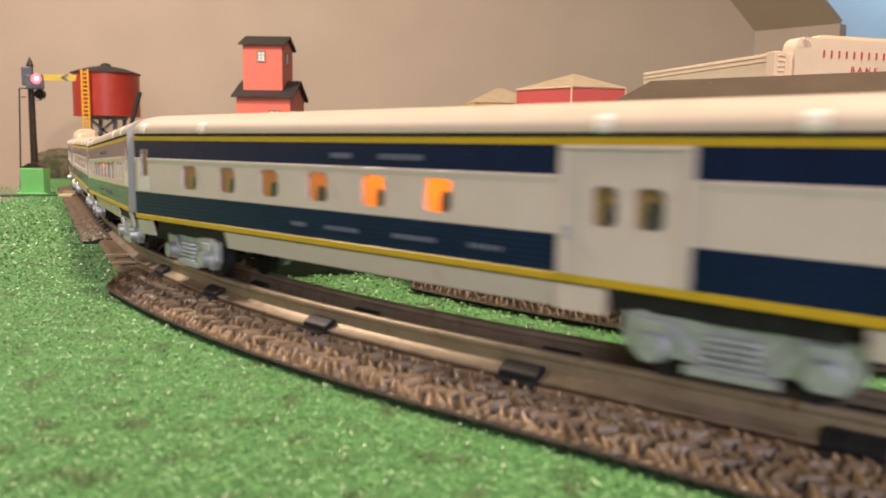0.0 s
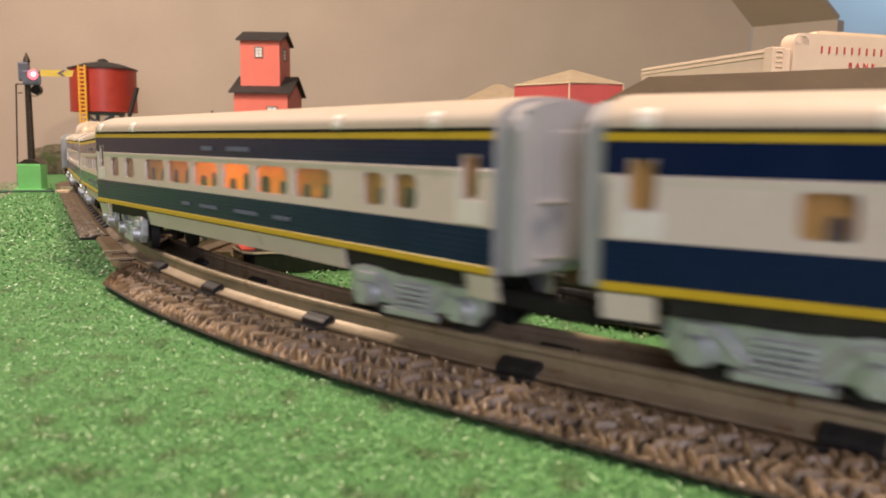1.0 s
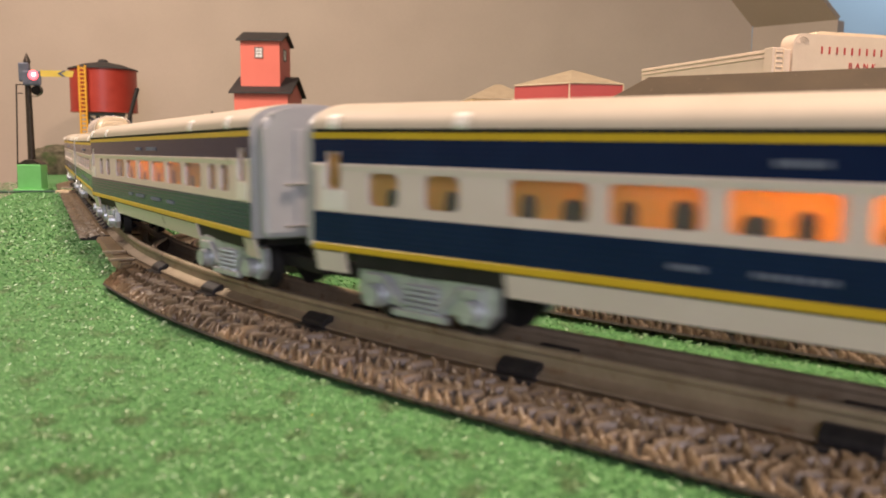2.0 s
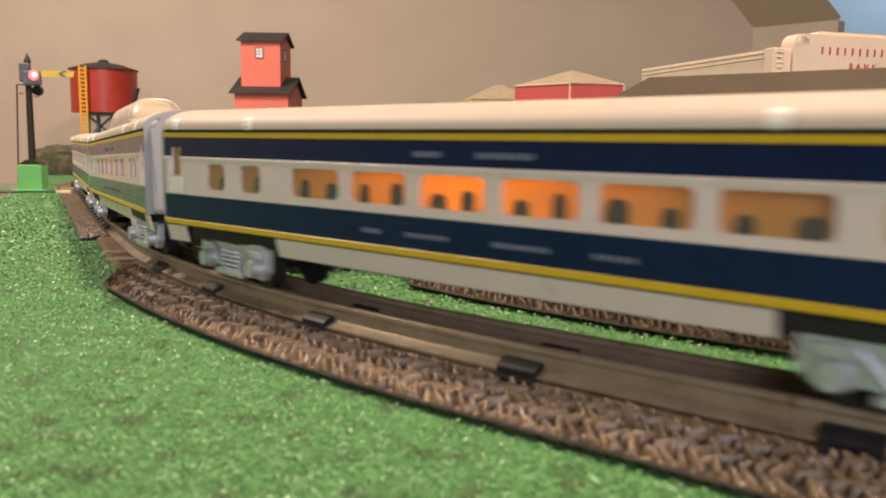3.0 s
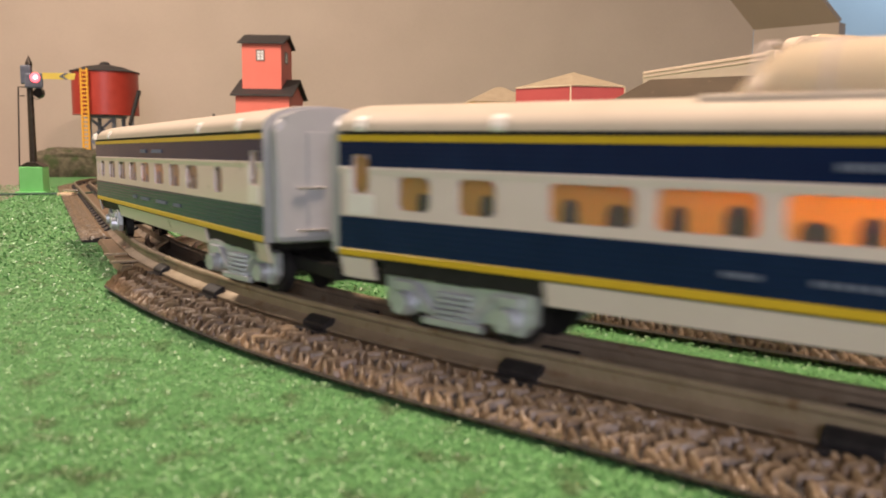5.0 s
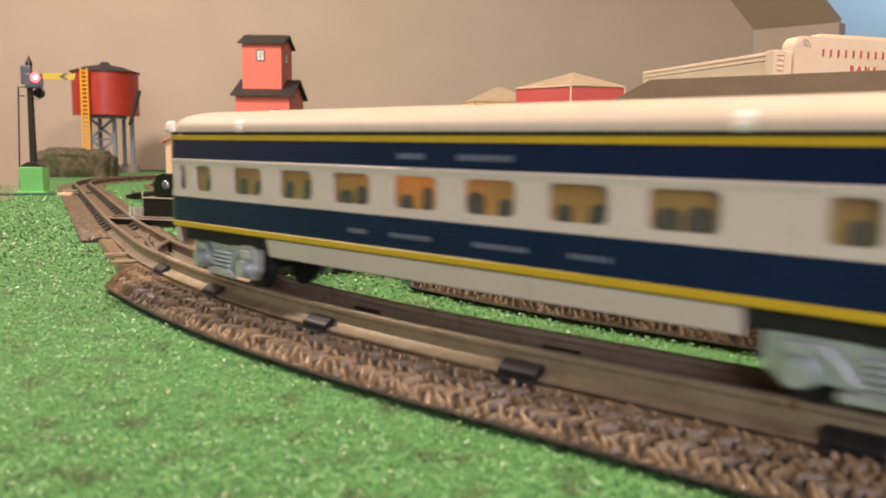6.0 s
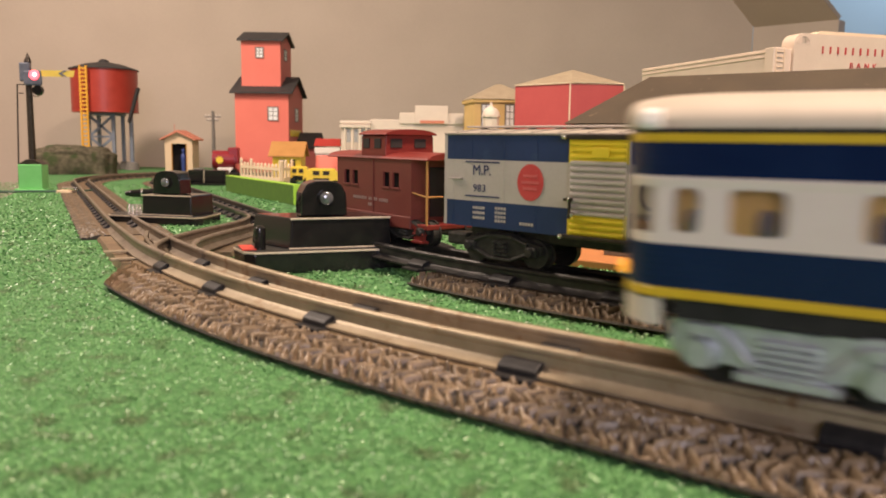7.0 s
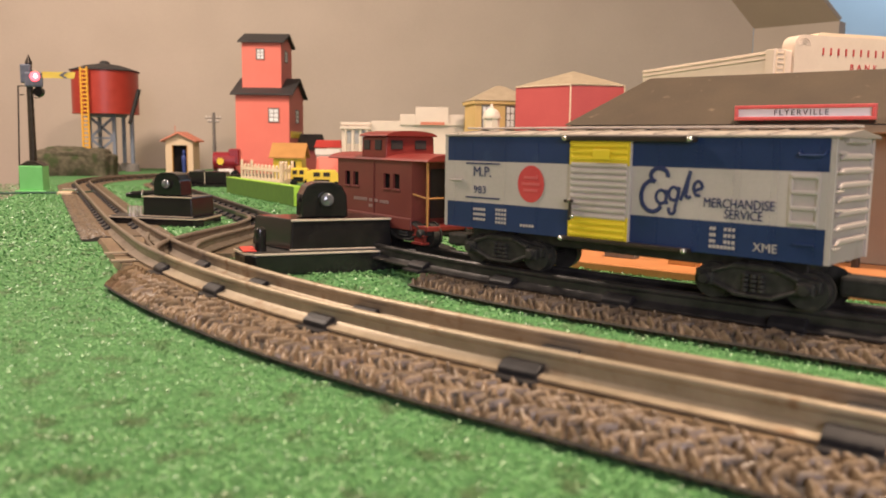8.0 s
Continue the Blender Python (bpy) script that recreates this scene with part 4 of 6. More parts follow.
def switch_machine(m, label, knob=True):
    """Black turnout machine: base plate with bright edge, cover box, lamp house with lens."""
    k, e = (1.0, 0.0) if knob else (0.0, 0.012)
    t = thing("switch_machine", m, label, "toy switch machine", "switch machines")
    part("base_plate", prismed([(-0.052, -0.004), (-0.046, -0.010), (0.064 - e, -0.010), (0.068 - e, 0.0), (0.060 - e, 0.050), (-0.030, 0.050), (-0.056, 0.022)], "z", 0.0, 0.0135, 0.001), BLACK, t)
    part("plate_trim", prismed([(-0.0525, -0.0045), (-0.0462, -0.0105), (0.0643 - e, -0.0105), (0.0686 - e, 0.0), (0.0605 - e, 0.0505), (-0.0303, 0.0505), (-0.0566, 0.0222)], "z", 0.0135, 0.0149, 0.0002), TRIM, t, "bright metal plate edge")
    part("plate_top", prismed([(-0.0515, -0.0035), (-0.0455, -0.0095), (0.0635 - e, -0.0095), (0.0675 - e, 0.0), (0.0595 - e, 0.0495), (-0.0297, 0.0495), (-0.0555, 0.0215)], "z", 0.0150, 0.0154, 0.0001), TRUCKDK, t)
    bm = bmesh.new()
    lo = [(-0.012 - 0.010 * k, -0.005), (0.046 + 0.003 * k, -0.005), (0.046 + 0.003 * k, 0.040), (-0.020 - 0.022 * k, 0.040)]
    a = [bm.verts.new((x, y, 0.0155)) for x, y in lo]
    b = [bm.verts.new((x * 0.96 + 0.0007, y * 0.96 + 0.0007, 0.0365)) for x, y in lo]
    for i in range(4):
        bm.faces.new((a[i], a[(i + 1) % 4], b[(i + 1) % 4], b[i]))
    bm.faces.new(a[::-1])
    bm.faces.new(b)
    bmesh.ops.bevel(bm, geom=list(bm.edges), offset=0.0012, segments=2, profile=0.5, affect="EDGES")
    part("cover", bm, BLACK, t, "glossy black cover box")
    part("cover_rim", boxed(-0.0118 - 0.0096 * k, 0.0450 + 0.003 * k, -0.0052, -0.0036, 0.0352, 0.0366, 0.0003), TRIM, t)
    part("cover_foot", boxed(-0.0128 - 0.010 * k, 0.0468 + 0.003 * k, -0.0058, -0.0048, 0.0156, 0.0166, 0.0002), TRIM, t)
    o = [(-0.010, 0.0368), (-0.0095, 0.052), (-0.006, 0.0585), (0.0, 0.0608), (0.012, 0.0608), (0.018, 0.0585), (0.0215, 0.052), (0.0222, 0.0368)]
    house = part("lamp_house", prismed([(x + 0.006 - 0.0088 * k, z) for x, z in o], "y", 0.004, 0.026, 0.001), BLACK, t, "black lamp house with round lens")
    lx = 0.0122 - 0.0078 * k
    bm = tubed((lx, 0.0045, 0.0492), (lx, 0.0015, 0.0492), 0.0062, 0.0058, 20)
    part("lens_rim", bm, BLACK, house)
    bm = bmesh.new()
    bmesh.ops.create_uvsphere(bm, u_segments=16, v_segments=10, radius=0.0047, matrix=Matrix.Translation((lx, 0.0015, 0.0492)) @ Matrix.Diagonal((1, 0.5, 1, 1)))
    part("lens", bm, LENSBACK, house, "clear lens with bright back", True)
    part("lens", tubed((-0.0038 - 0.0088 * k, 0.015, 0.050), (-0.0048 - 0.0088 * k, 0.015, 0.050), 0.0032, None, 14), DARKIN, house)
    if knob:
        k = part("lever", lathe(bmesh.new(), [(0.0040, 0.0155), (0.0036, 0.020), (0.0040, 0.027), (0.0036, 0.030), (0.0012, 0.0318)], 16, (-0.041, 0.001)), BLACK, t, "black throw lever knob", True)
        part("red_plate", boxed(-0.0530, -0.0440, -0.0030, 0.0220, 0.0156, 0.0163), RED, t, "red painted marker plate")
    else:
        bm = bmesh.new()
        for i in range(5):
            tube(bm, (-0.028 + i * 0.0042, -0.003, 0.0155), (-0.028 + i * 0.0042, -0.003, 0.0260), 0.0020, None, 10)
        part("terminal_nuts", bm, CHROME, t, "bright terminal nuts")
    return t


switch_machine(pose(-0.083, 0.556, 0, 0, 0, 20), "glossy black switch machine with round lens beside the turnout")
part("machine_foot", boxed(0.0640, 0.1010, 0.006, 0.046, 0.0, 0.0125, 0.001), BLACKMATT, next(o for o in bpy.data.objects if o.name == "switch_machine"), "black foot beside the machine")
switch_machine(pose(-0.300, 0.850, -0.006, 0, 0, -14), "black switch machine with terminal nuts behind the turnout", False)


# ------------------------------------------------------------------ freight cars on the inner track


def freight_truck(car, x, rise, squat):
    t = new("truck")
    t.parent = car
    t.matrix_local = pose(x, 0, rise) @ Matrix.Diagonal((1, 1, squat, 1))
    t["label"] = "black cast freight truck"
    for sgn in (-1, 1):
        y0, y1 = sorted((sgn * 0.0150, sgn * 0.0185))
        out = [(-0.027, 0.0085), (-0.027, 0.0140), (-0.016, 0.0155), (-0.009, 0.0190), (0.009, 0.0190), (0.016, 0.0155), (0.027, 0.0140), (0.027, 0.0085), (0.018, 0.0075), (0.008, 0.0030), (-0.008, 0.0030), (-0.018, 0.0075)]
        bm = prismed(out, "y", y0, y1, 0.0006)
        ye = sgn * 0.0185
        for xc in (-0.0215, 0.0215):
            box(bm, xc - 0.0040, xc + 0.0040, *sorted((ye, ye + sgn * 0.0022)), 0.0068, 0.0132, 0.0012)
            tube(bm, (xc, ye + sgn * 0.0020, 0.0098), (xc, ye + sgn * 0.0038, 0.0098), 0.0030, 0.0022, 12)
        for xc in (-0.0034, 0.0, 0.0034):
            for q in range(4):
                tube(bm, (xc, ye + sgn * 0.0010, 0.0062 + q * 0.0022), (xc, ye + sgn * 0.0010, 0.0076 + q * 0.0022), 0.0015, None, 8)
        box(bm, -0.0085, 0.0085, *sorted((ye, ye + sgn * 0.0020)), 0.0030, 0.0050, 0.0006)
        box(bm, -0.0100, 0.0100, *sorted((ye, ye + sgn * 0.0018)), 0.0160, 0.0185, 0.0006)
        for sx in (-1, 1):
            tube(bm, (sx * 0.0185, ye + sgn * 0.0006, 0.0135), (sx * 0.0085, ye + sgn * 0.0006, 0.0175), 0.0012, None, 8)
            tube(bm, (sx * 0.0185, ye + sgn * 0.0006, 0.0085), (sx * 0.0080, ye + sgn * 0.0006, 0.0042), 0.0012, None, 8)
        part("side_frame", bm, TRUCKDK, t)
    for xc in (-0.0205, 0.0205):
        for sgn in (-1, 1):
            bm = tubed((xc, sgn * 0.0100, 0.0085), (xc, sgn * 0.0148, 0.0085), 0.0085, None, 24)
            tube(bm, (xc, sgn * 0.0092, 0.0085), (xc, sgn * 0.0104, 0.0085), 0.0096, None, 24)
            part("wheel", bm, TRUCKDK, t)
        part("axle", tubed((xc, -0.014, 0.0085), (xc, 0.014, 0.0085), 0.0014, None, 8), TRUCKDK, t)
    part("bolster", boxed(-0.006, 0.006, -0.015, 0.015, 0.012, 0.0205, 0.001), TRUCKDK, t)
    return t


def boxcar():
    L, W, zb, zt = 0.1035, 0.022, 0.0225, 0.0723
    c = thing("boxcar", pose(0.0962, 0.4264, 0.0165, 0, 0, -44.5) @ Matrix.Scale(1.051, 4), "grey and blue toy boxcar with yellow sliding door", "toy train car", "freight cars on the inner track")
    z1, z2 = 0.0366, 0.0590
    # body: lower blue, grey middle, upper blue, as a closed shell
    for nm, a, b, mat in (("lower_band", zb, z1, BOXBLUE), ("middle_band", z1, z2, BOXGREY), ("upper_band", z2, zt, BOXBLUE)):
        part(nm, boxed(-L, L - 0.0012, -W, W, a, b), mat, c)
    # ribbed ends
    for x, d in ((L - 0.0012, 1), (-L, -1)):
        bm = prismed([(-W, zb), (W, zb), (W, zt), (0, zt + 0.0030), (-W, zt)], "x", *sorted((x + d * 0.0001, x + d * 0.0014)))
        panel = part("end_panel", bm, BOXGREY, c, "ribbed grey end with ladder")
        for i in range(7):
            z = zb + 0.009 + i * 0.0056
            bm = prismed([(-W + 0.003, z - 0.0012), (-W + 0.006, z + 0.0012), (W - 0.006, z + 0.0012), (W - 0.003, z - 0.0012)], "x", *sorted((x + d * 0.0014, x + d * 0.0034)), 0.0006)
            part("rib", bm, BOXGREY, panel)
        for sgn in (-1, 1):
            part("corner_post", boxed(*sorted((x + d * 0.0014, x + d * 0.0024)), *sorted((sgn * W, sgn * (W - 0.0022))), zb, zt, 0.0003), BOXGREY, panel)
        part("end_step", boxed(*sorted((x + d * 0.0014, x + d * 0.0038)), -W * 0.55, W * 0.55, zt - 0.002, zt + 0.001, 0.0004), BOXGREY, panel)
        for i in range(6):
            z = zb + 0.006 + i * 0.0075
            part("ladder_rung", boxed(*sorted((x + d * 0.0024, x + d * 0.0036)), -W + 0.001, -W + 0.008, z, z + 0.0010, 0.0003), BOXGREY, panel)
    # roof
    bm = prismed([(-W - 0.0012, zt), (-W - 0.0012, zt + 0.0012), (0, zt + 0.0036), (W + 0.0012, zt + 0.0012), (W + 0.0012, zt)], "x", -L - 0.0015, L + 0.003, 0.0003)
    for i in range(12):
        x = -L + 0.008 + i * (2 * L - 0.016) / 11
        prism(bm, [(-W - 0.0010, zt + 0.0012), (-W - 0.0008, zt + 0.0018), (0, zt + 0.0042), (W + 0.0008, zt + 0.0018), (W + 0.0010, zt + 0.0012), (0, zt + 0.0034)], "x", x - 0.0008, x + 0.0008)
    part("roof", bm, BOXROOF, c, "grey ribbed roof")
    part("running_board", boxed(-L - 0.002, L + 0.002, -0.0045, 0.0045, zt + 0.0043, zt + 0.0053, 0.0003), BOXGREY, c)
    y = -W
    # sliding door
    door = part("door", boxed(-0.0188, 0.0152, y - 0.0022, y - 0.0002, 0.0238, 0.0708, 0.0003), BOXGREY, c, "yellow and grey ribbed sliding door")
    for i in range(15):
        z = 0.0255 + i * 0.00305
        col = BOXYEL if z < 0.0345 or z > 0.0595 else BOXGREY
        part("slat", prismed([(y - 0.0021, z - 0.0013), (y - 0.0034, z - 0.0005), (y - 0.0034, z + 0.0005), (y - 0.0021, z + 0.0013)], "x", -0.0172, 0.0138), col, door)
    for a, b in ((0.0240, 0.0350), (0.0590, 0.0706)):
        part("paint_panel", boxed(-0.0186, 0.0150, y - 0.0025, y - 0.0022, a, b), BOXYEL, door)
    part("card_holder", boxed(-0.0045, 0.0050, y - 0.0042, y - 0.0034, 0.0616, 0.0664, 0.0003), BOXYEL, door, "yellow card holder plate")
    part("door_latch", boxed(-0.0195, -0.0150, y - 0.0055, y - 0.0030, 0.0405, 0.0420, 0.0004), MAST, door)
    bm = tubed((-0.0158, y - 0.0050, 0.0405), (-0.0158, y - 0.0050, 0.0320), 0.0008, None, 8)
    part("door_handle", bm, MAST, door)
    part("upper_rail", boxed(-0.0225, 0.0470, y - 0.0038, y, 0.0702, 0.0728, 0.0004), MAST, c, "dark door rail")
    part("lower_rail", boxed(-0.0225, 0.0465, y - 0.0038, y, 0.0218, 0.0238, 0.0004), MAST, c, "dark door rail")
    for x, z in ((-0.0208, 0.0715), (0.0452, 0.0715), (-0.0215, 0.0228), (0.0447, 0.0228), (-0.0165, 0.0412), (-0.0148, 0.0340)):
        bm = bmesh.new()
        bmesh.ops.create_uvsphere(bm, u_segments=12, v_segments=8, radius=0.0014, matrix=Matrix.Translation((x, y - 0.0042, z)))
        part("pin", bm, CHROME, c, "bright round pin head", True)
    # rivets in columns, ladder rungs and grabs
    bm, bm2 = bmesh.new(), bmesh.new()
    for x in (0.0285, 0.0465, 0.0490, 0.0640, 0.0665, 0.0800, 0.0825, 0.0985, -0.040, -0.062, -0.085, -0.0985):
        for i in range(24):
            z = zb + 0.002 + i * 0.002
            bmesh.ops.create_cone(bm if z1 < z < z2 else bm2, cap_ends=True, segments=6, radius1=0.00040, radius2=0.0002, depth=0.0004, matrix=Matrix.Translation((x, y - 0.0002, z)) @ Euler((math.pi / 2, 0, 0)).to_matrix().to_4x4())
    tagged(part("rivets", bm, BOXGREY, c), kind="stuff")
    tagged(part("rivets", bm2, BOXBLUE, c), kind="stuff")
    for z in (0.0385, 0.0445, 0.0508, 0.0570):
        part("ladder_rung", boxed(0.0885, 0.0985, y - 0.0016, y, z - 0.0007, z + 0.0007, 0.0003), BOXGREY, c)
    for x in (0.0882, 0.0988):
        part("ladder_rail", boxed(x - 0.0007, x + 0.0007, y - 0.0007, y, 0.0372, 0.0582, 0.0002), BOXGREY, c)
    bm = tubed((0.0915, y - 0.0022, 0.0655), (0.1005, y - 0.0022, 0.0655), 0.0005, None, 6)
    tube(bm, (0.0915, y - 0.0022, 0.0655), (0.0910, y, 0.0672), 0.0005, None, 6)
    tube(bm, (0.1005, y - 0.0022, 0.0655), (0.1010, y, 0.0672), 0.0005, None, 6)
    part("grab_iron", bm, BOXBLUE, c)
    part("grab_iron", boxed(-0.1005, -0.0915, y - 0.0016, y, 0.0480, 0.0488, 0.0002), BOXGREY, c)
    part("grab_iron", boxed(0.0905, 0.0990, y - 0.0016, y, 0.0296, 0.0303, 0.0002), BOXBLUE, c)
    # lettering: upright plane on the near side
    up = pose(0, 0, 0, 90, 0, 0)
    def sign(text, size, x, z, mat, space=1.0, shear=0.0, sx=1.0):
        w = words("lettering", text, size, Matrix.Translation((x, y - 0.0003, z)) @ up @ Matrix.Diagonal((sx, 1, 1, 1)), mat, c, 0.0001, space, shear)
        return w
    sign("M.P.", 0.0078, -0.0775, 0.0532, INK)
    sign("983", 0.0058, -0.0790, 0.0435, INK, 1.1)
    for z in (0.0578, 0.0393):
        part("ruled_line", boxed(-0.0895, -0.0650, y - 0.0003, y, z - 0.0004, z + 0.0004), INK, c)
    sign("MERCHANDISE", 0.0058, 0.0665, 0.0443, INK, 1.0, 0, 0.80)
    sign("SERVICE", 0.0058, 0.0690, 0.0398, INK, 1.0, 0, 0.80)
    # flowing script of one stroke width
    def script(pts, w):
        bm = bmesh.new()
        pts = [(0.0028 + 0.96 * p, 0.003 + 0.945 * q) for p, q in pts]
        for p, q in zip(pts, pts[1:]):
            tube(bm, (p[0], y - 0.0003, p[1]), (q[0], y - 0.0003, q[1]), w, None, 6)
        bmesh.ops.scale(bm, vec=(1, 0.2, 1), verts=bm.verts, space=Matrix.Translation((0, -(y - 0.0003), 0)))
        return bm
    def bow(cx, cz, rx, rz, a0, a1, n=18):
        return [(cx + rx * math.cos(radians(a0 + (a1 - a0) * i / n)), cz + rz * math.sin(radians(a0 + (a1 - a0) * i / n))) for i in range(n + 1)]
    for stroke, w_ in ((bow(0.0275, 0.0553, 0.0045, 0.0034, -10, 245) + bow(0.0243, 0.0453, 0.0060, 0.0074, 80, 322), 0.00115),
                       (bow(0.0289, 0.0452, 0.0027, 0.0032, 40, 400) + [(0.0319, 0.0486), (0.0312, 0.0424), (0.0326, 0.0428)], 0.00085),
                       (bow(0.0353, 0.0470, 0.0025, 0.0031, 40, 400) + [(0.0381, 0.0502), (0.0362, 0.0400)] + bow(0.0346, 0.0396, 0.0016, 0.0022, 0, -200), 0.00085),
                       ([(0.0390, 0.0440), (0.0432, 0.0580), (0.0414, 0.0468), (0.0422, 0.0452), (0.0440, 0.0462)], 0.00085),
                       ([(0.0455, 0.0488)] + bow(0.0473, 0.0500, 0.0021, 0.0033, 5, 300), 0.00085)):
        part("script_letter", script(stroke, w_), INK, c)
    # small data lines that cannot be read
    for x0, x1, z in [(-0.0835, -0.0745, q) for q in (0.0330, 0.0303, 0.0276)] + [(-0.0675, -0.0595, q) for q in (0.0335, 0.0312, 0.0289, 0.0268)] + [(-0.0505, -0.0410, 0.0265)] + \
            [(0.0545, 0.0575, q) for q in (0.0335, 0.0308, 0.0281)] + [(0.0610, 0.0665, q) for q in (0.0335, 0.0308, 0.0281)] + [(0.0545, 0.0665, 0.0258)]:
        n = max(2, round((x1 - x0) / 0.0018))
        for k in range(n):
            xk = x0 + (x1 - x0) * k / n
            part("data_line", boxed(xk, xk + 0.0012, y - 0.0003, y, z - 0.0007, z + 0.0007), BOXGREY, c, "plain bar of pale data lettering")
    sign("XME", 0.0052, 0.0790, 0.0270, BOXGREY)
    part("emblem", prismed(bow(-0.0440, 0.0482, 0.0085, 0.0095, 0, 345, 23), "y", y - 0.0004, y - 0.0001), EMBLEM, c, "round red emblem with toothed edge")
    for z, w_ in ((0.0515, 0.0045), (0.0482, 0.0058), (0.0450, 0.0045)):
        part("emblem_bar", boxed(-0.0440 - w_, -0.0440 + w_, y - 0.0006, y - 0.0004, z - 0.0007, z + 0.0007), SIGNRED, c)
    part("underframe", boxed(-L + 0.01, L - 0.01, -0.012, 0.012, 0.0160, zb, 0.001), TRUCKDK, c)
    part("coupler", boxed(L, L + 0.020, -0.006, 0.006, 0.0085, 0.0170, 0.0015), TRUCKDK, c, "black knuckle coupler")
    part("coupler", boxed(-L - 0.016, -L, -0.005, 0.005, 0.0085, 0.0160, 0.0015), TRUCKDK, c, "black knuckle coupler")
    freight_truck(c, -0.066, 0.0024, 0.92)
    freight_truck(c, 0.074, 0.0024, 0.92)
    return c


boxcar()


FADED = surface("faded_lettering", (0.26, 0.17, 0.14), (0.36, 0.25, 0.21), 0.6, scale=200)


def caboose():
    W, zb, zt = 0.020, 0.0115, 0.0565
    c = thing("caboose", pose(-0.0231, 0.5928, 0.0156, 0, 0, -54.7) @ Matrix.Scale(1.065, 4), "brick-red toy caboose with cupola on the inner track", "toy train car", "freight cars on the inner track")
    wins = [(-0.0575, -0.0500), (-0.0455, -0.0380), (-0.0040, 0.0040), (0.0080, 0.0160)]
    xs = [-0.068] + [v for w in wins for v in w] + [0.0305]
    for i in range(len(xs) - 1):
        if i % 2:
            part("side_panel", boxed(xs[i], xs[i + 1], -W, -W + 0.0015, zb + 0.008, 0.0385), CAB, c)
            part("side_panel", boxed(xs[i], xs[i + 1], -W, -W + 0.0015, 0.0480, zt), CAB, c)
        else:
            part("side_panel", boxed(xs[i], xs[i + 1], -W, -W + 0.0015, zb + 0.008, zt), CAB, c)
    part("side_wall", boxed(-0.068, 0.0305, W - 0.0015, W, zb + 0.008, zt), CAB, c)
    for w in wins:
        part("window_frame", boxed(w[0] - 0.001, w[1] + 0.001, -W - 0.0008, -W, 0.0372, 0.0383, 0.0002), CAB, c)
    # dark sheet stands in for the shade behind the windows
    part("dark_backing", boxed(-0.066, 0.029, -W + 0.006, -W + 0.007, zb + 0.008, zt), DARKIN, c)
    part("sill", boxed(-0.069, 0.031, -W - 0.0012, W + 0.0012, zb + 0.001, zb + 0.009, 0.0008), CAB, c)
    part("panel_strip", boxed(-0.0172, -0.0160, -W - 0.0006, -W, zb + 0.009, zt), CAB, c)
    part("end_wall", boxed(0.0290, 0.0305, -W + 0.0016, W - 0.0016, zb + 0.008, zt), CAB, c)
    part("end_wall", boxed(-0.068, -0.0665, -W + 0.0016, W - 0.0016, zb + 0.008, zt), CAB, c)
    part("end_door", boxed(0.0305, 0.0312, -0.006, 0.006, 0.020, 0.052, 0.0003), DARKIN, c)
    part("roof", prismed(arch(W + 0.0015, zt, zt + 0.0050, 14, 2.0), "x", -0.082, 0.0500, 0.0006), CABRED, c, "arched red roof")
    cup = part("cupola", prismed(arch(W - 0.001, 0.0715, 0.0750, 14, 2.0) + [(-W + 0.0005, 0.0585), (W - 0.0005, 0.0585)], "x", -0.034, -0.002, 0.0006), CABRED, c, "red cupola with small windows")
    part("cupola_roof", prismed(arch(W + 0.0008, 0.0725, 0.0765, 14, 2.0), "x", -0.036, 0.0005, 0.0004), CABRED, cup)
    for y in (-0.011, 0.008):
        part("window", boxed(-0.0022, -0.0014, y - 0.0045, y + 0.0045, 0.0640, 0.0700, 0.0002), DARKIN, cup)
    for x in (-0.027, -0.012):
        part("window", boxed(x - 0.004, x + 0.004, -W + 0.0002, -W + 0.0012, 0.0635, 0.0700, 0.0002), DARKIN, cup)
    part("platform", boxed(0.0305, 0.0485, -W, W, zb + 0.002, zb + 0.005, 0.0005), CABRED, c)
    for y in (-W + 0.001, W - 0.001):
        bm = tubed((0.0470, y, zb + 0.004), (0.0470, y, zt), 0.0008, None, 8)
        tube(bm, (0.0470, y, 0.034), (0.0470, y * 0.35, 0.034), 0.0006, None, 8)
        tube(bm, (0.0310, y, 0.036), (0.0470, y, 0.034), 0.0006, None, 8)
        part("hand_rail", bm, OCHRE, c, "tan hand rail")
        bm = boxed(0.0340, 0.0450, y - 0.001, y + 0.001, zb - 0.006, zb + 0.002)
        box(bm, 0.0335, 0.0455, y - 0.003, y + 0.003, zb - 0.0065, zb - 0.005, 0.0002)
        box(bm, 0.0335, 0.0455, y - 0.002, y + 0.002, zb - 0.0015, zb - 0.0005, 0.0002)
        part("step", bm, CABRED, c)
    for x0, x1, z in ((-0.044, -0.0255, 0.0295), (-0.0225, -0.0115, 0.0293), (-0.0085, 0.0035, 0.0291), (-0.023, -0.0165, 0.0255)):
        for k in range(round((x1 - x0) / 0.0024)):
            xk = x0 + 0.0024 * k
            part("lettering", boxed(xk, xk + 0.0014, -W - 0.0003, -W, z - 0.0011, z + 0.0011), FADED, c, "plain faded bar of lettering")
    freight_truck(c, -0.042, 0.0032, 0.88)
    freight_truck(c, 0.020, 0.0032, 0.88)
    part("underframe", boxed(-0.06, 0.048, -0.012, 0.012, 0.0105, zb + 0.002, 0.0008), TRUCKDK, c)
    return c


caboose()


# ------------------------------------------------------------------ lineside things and town


def at_depth(px, y):
    """Sideways place of a point at depth y that lies px along the view."""
    return (px - 784) / 1450 * y


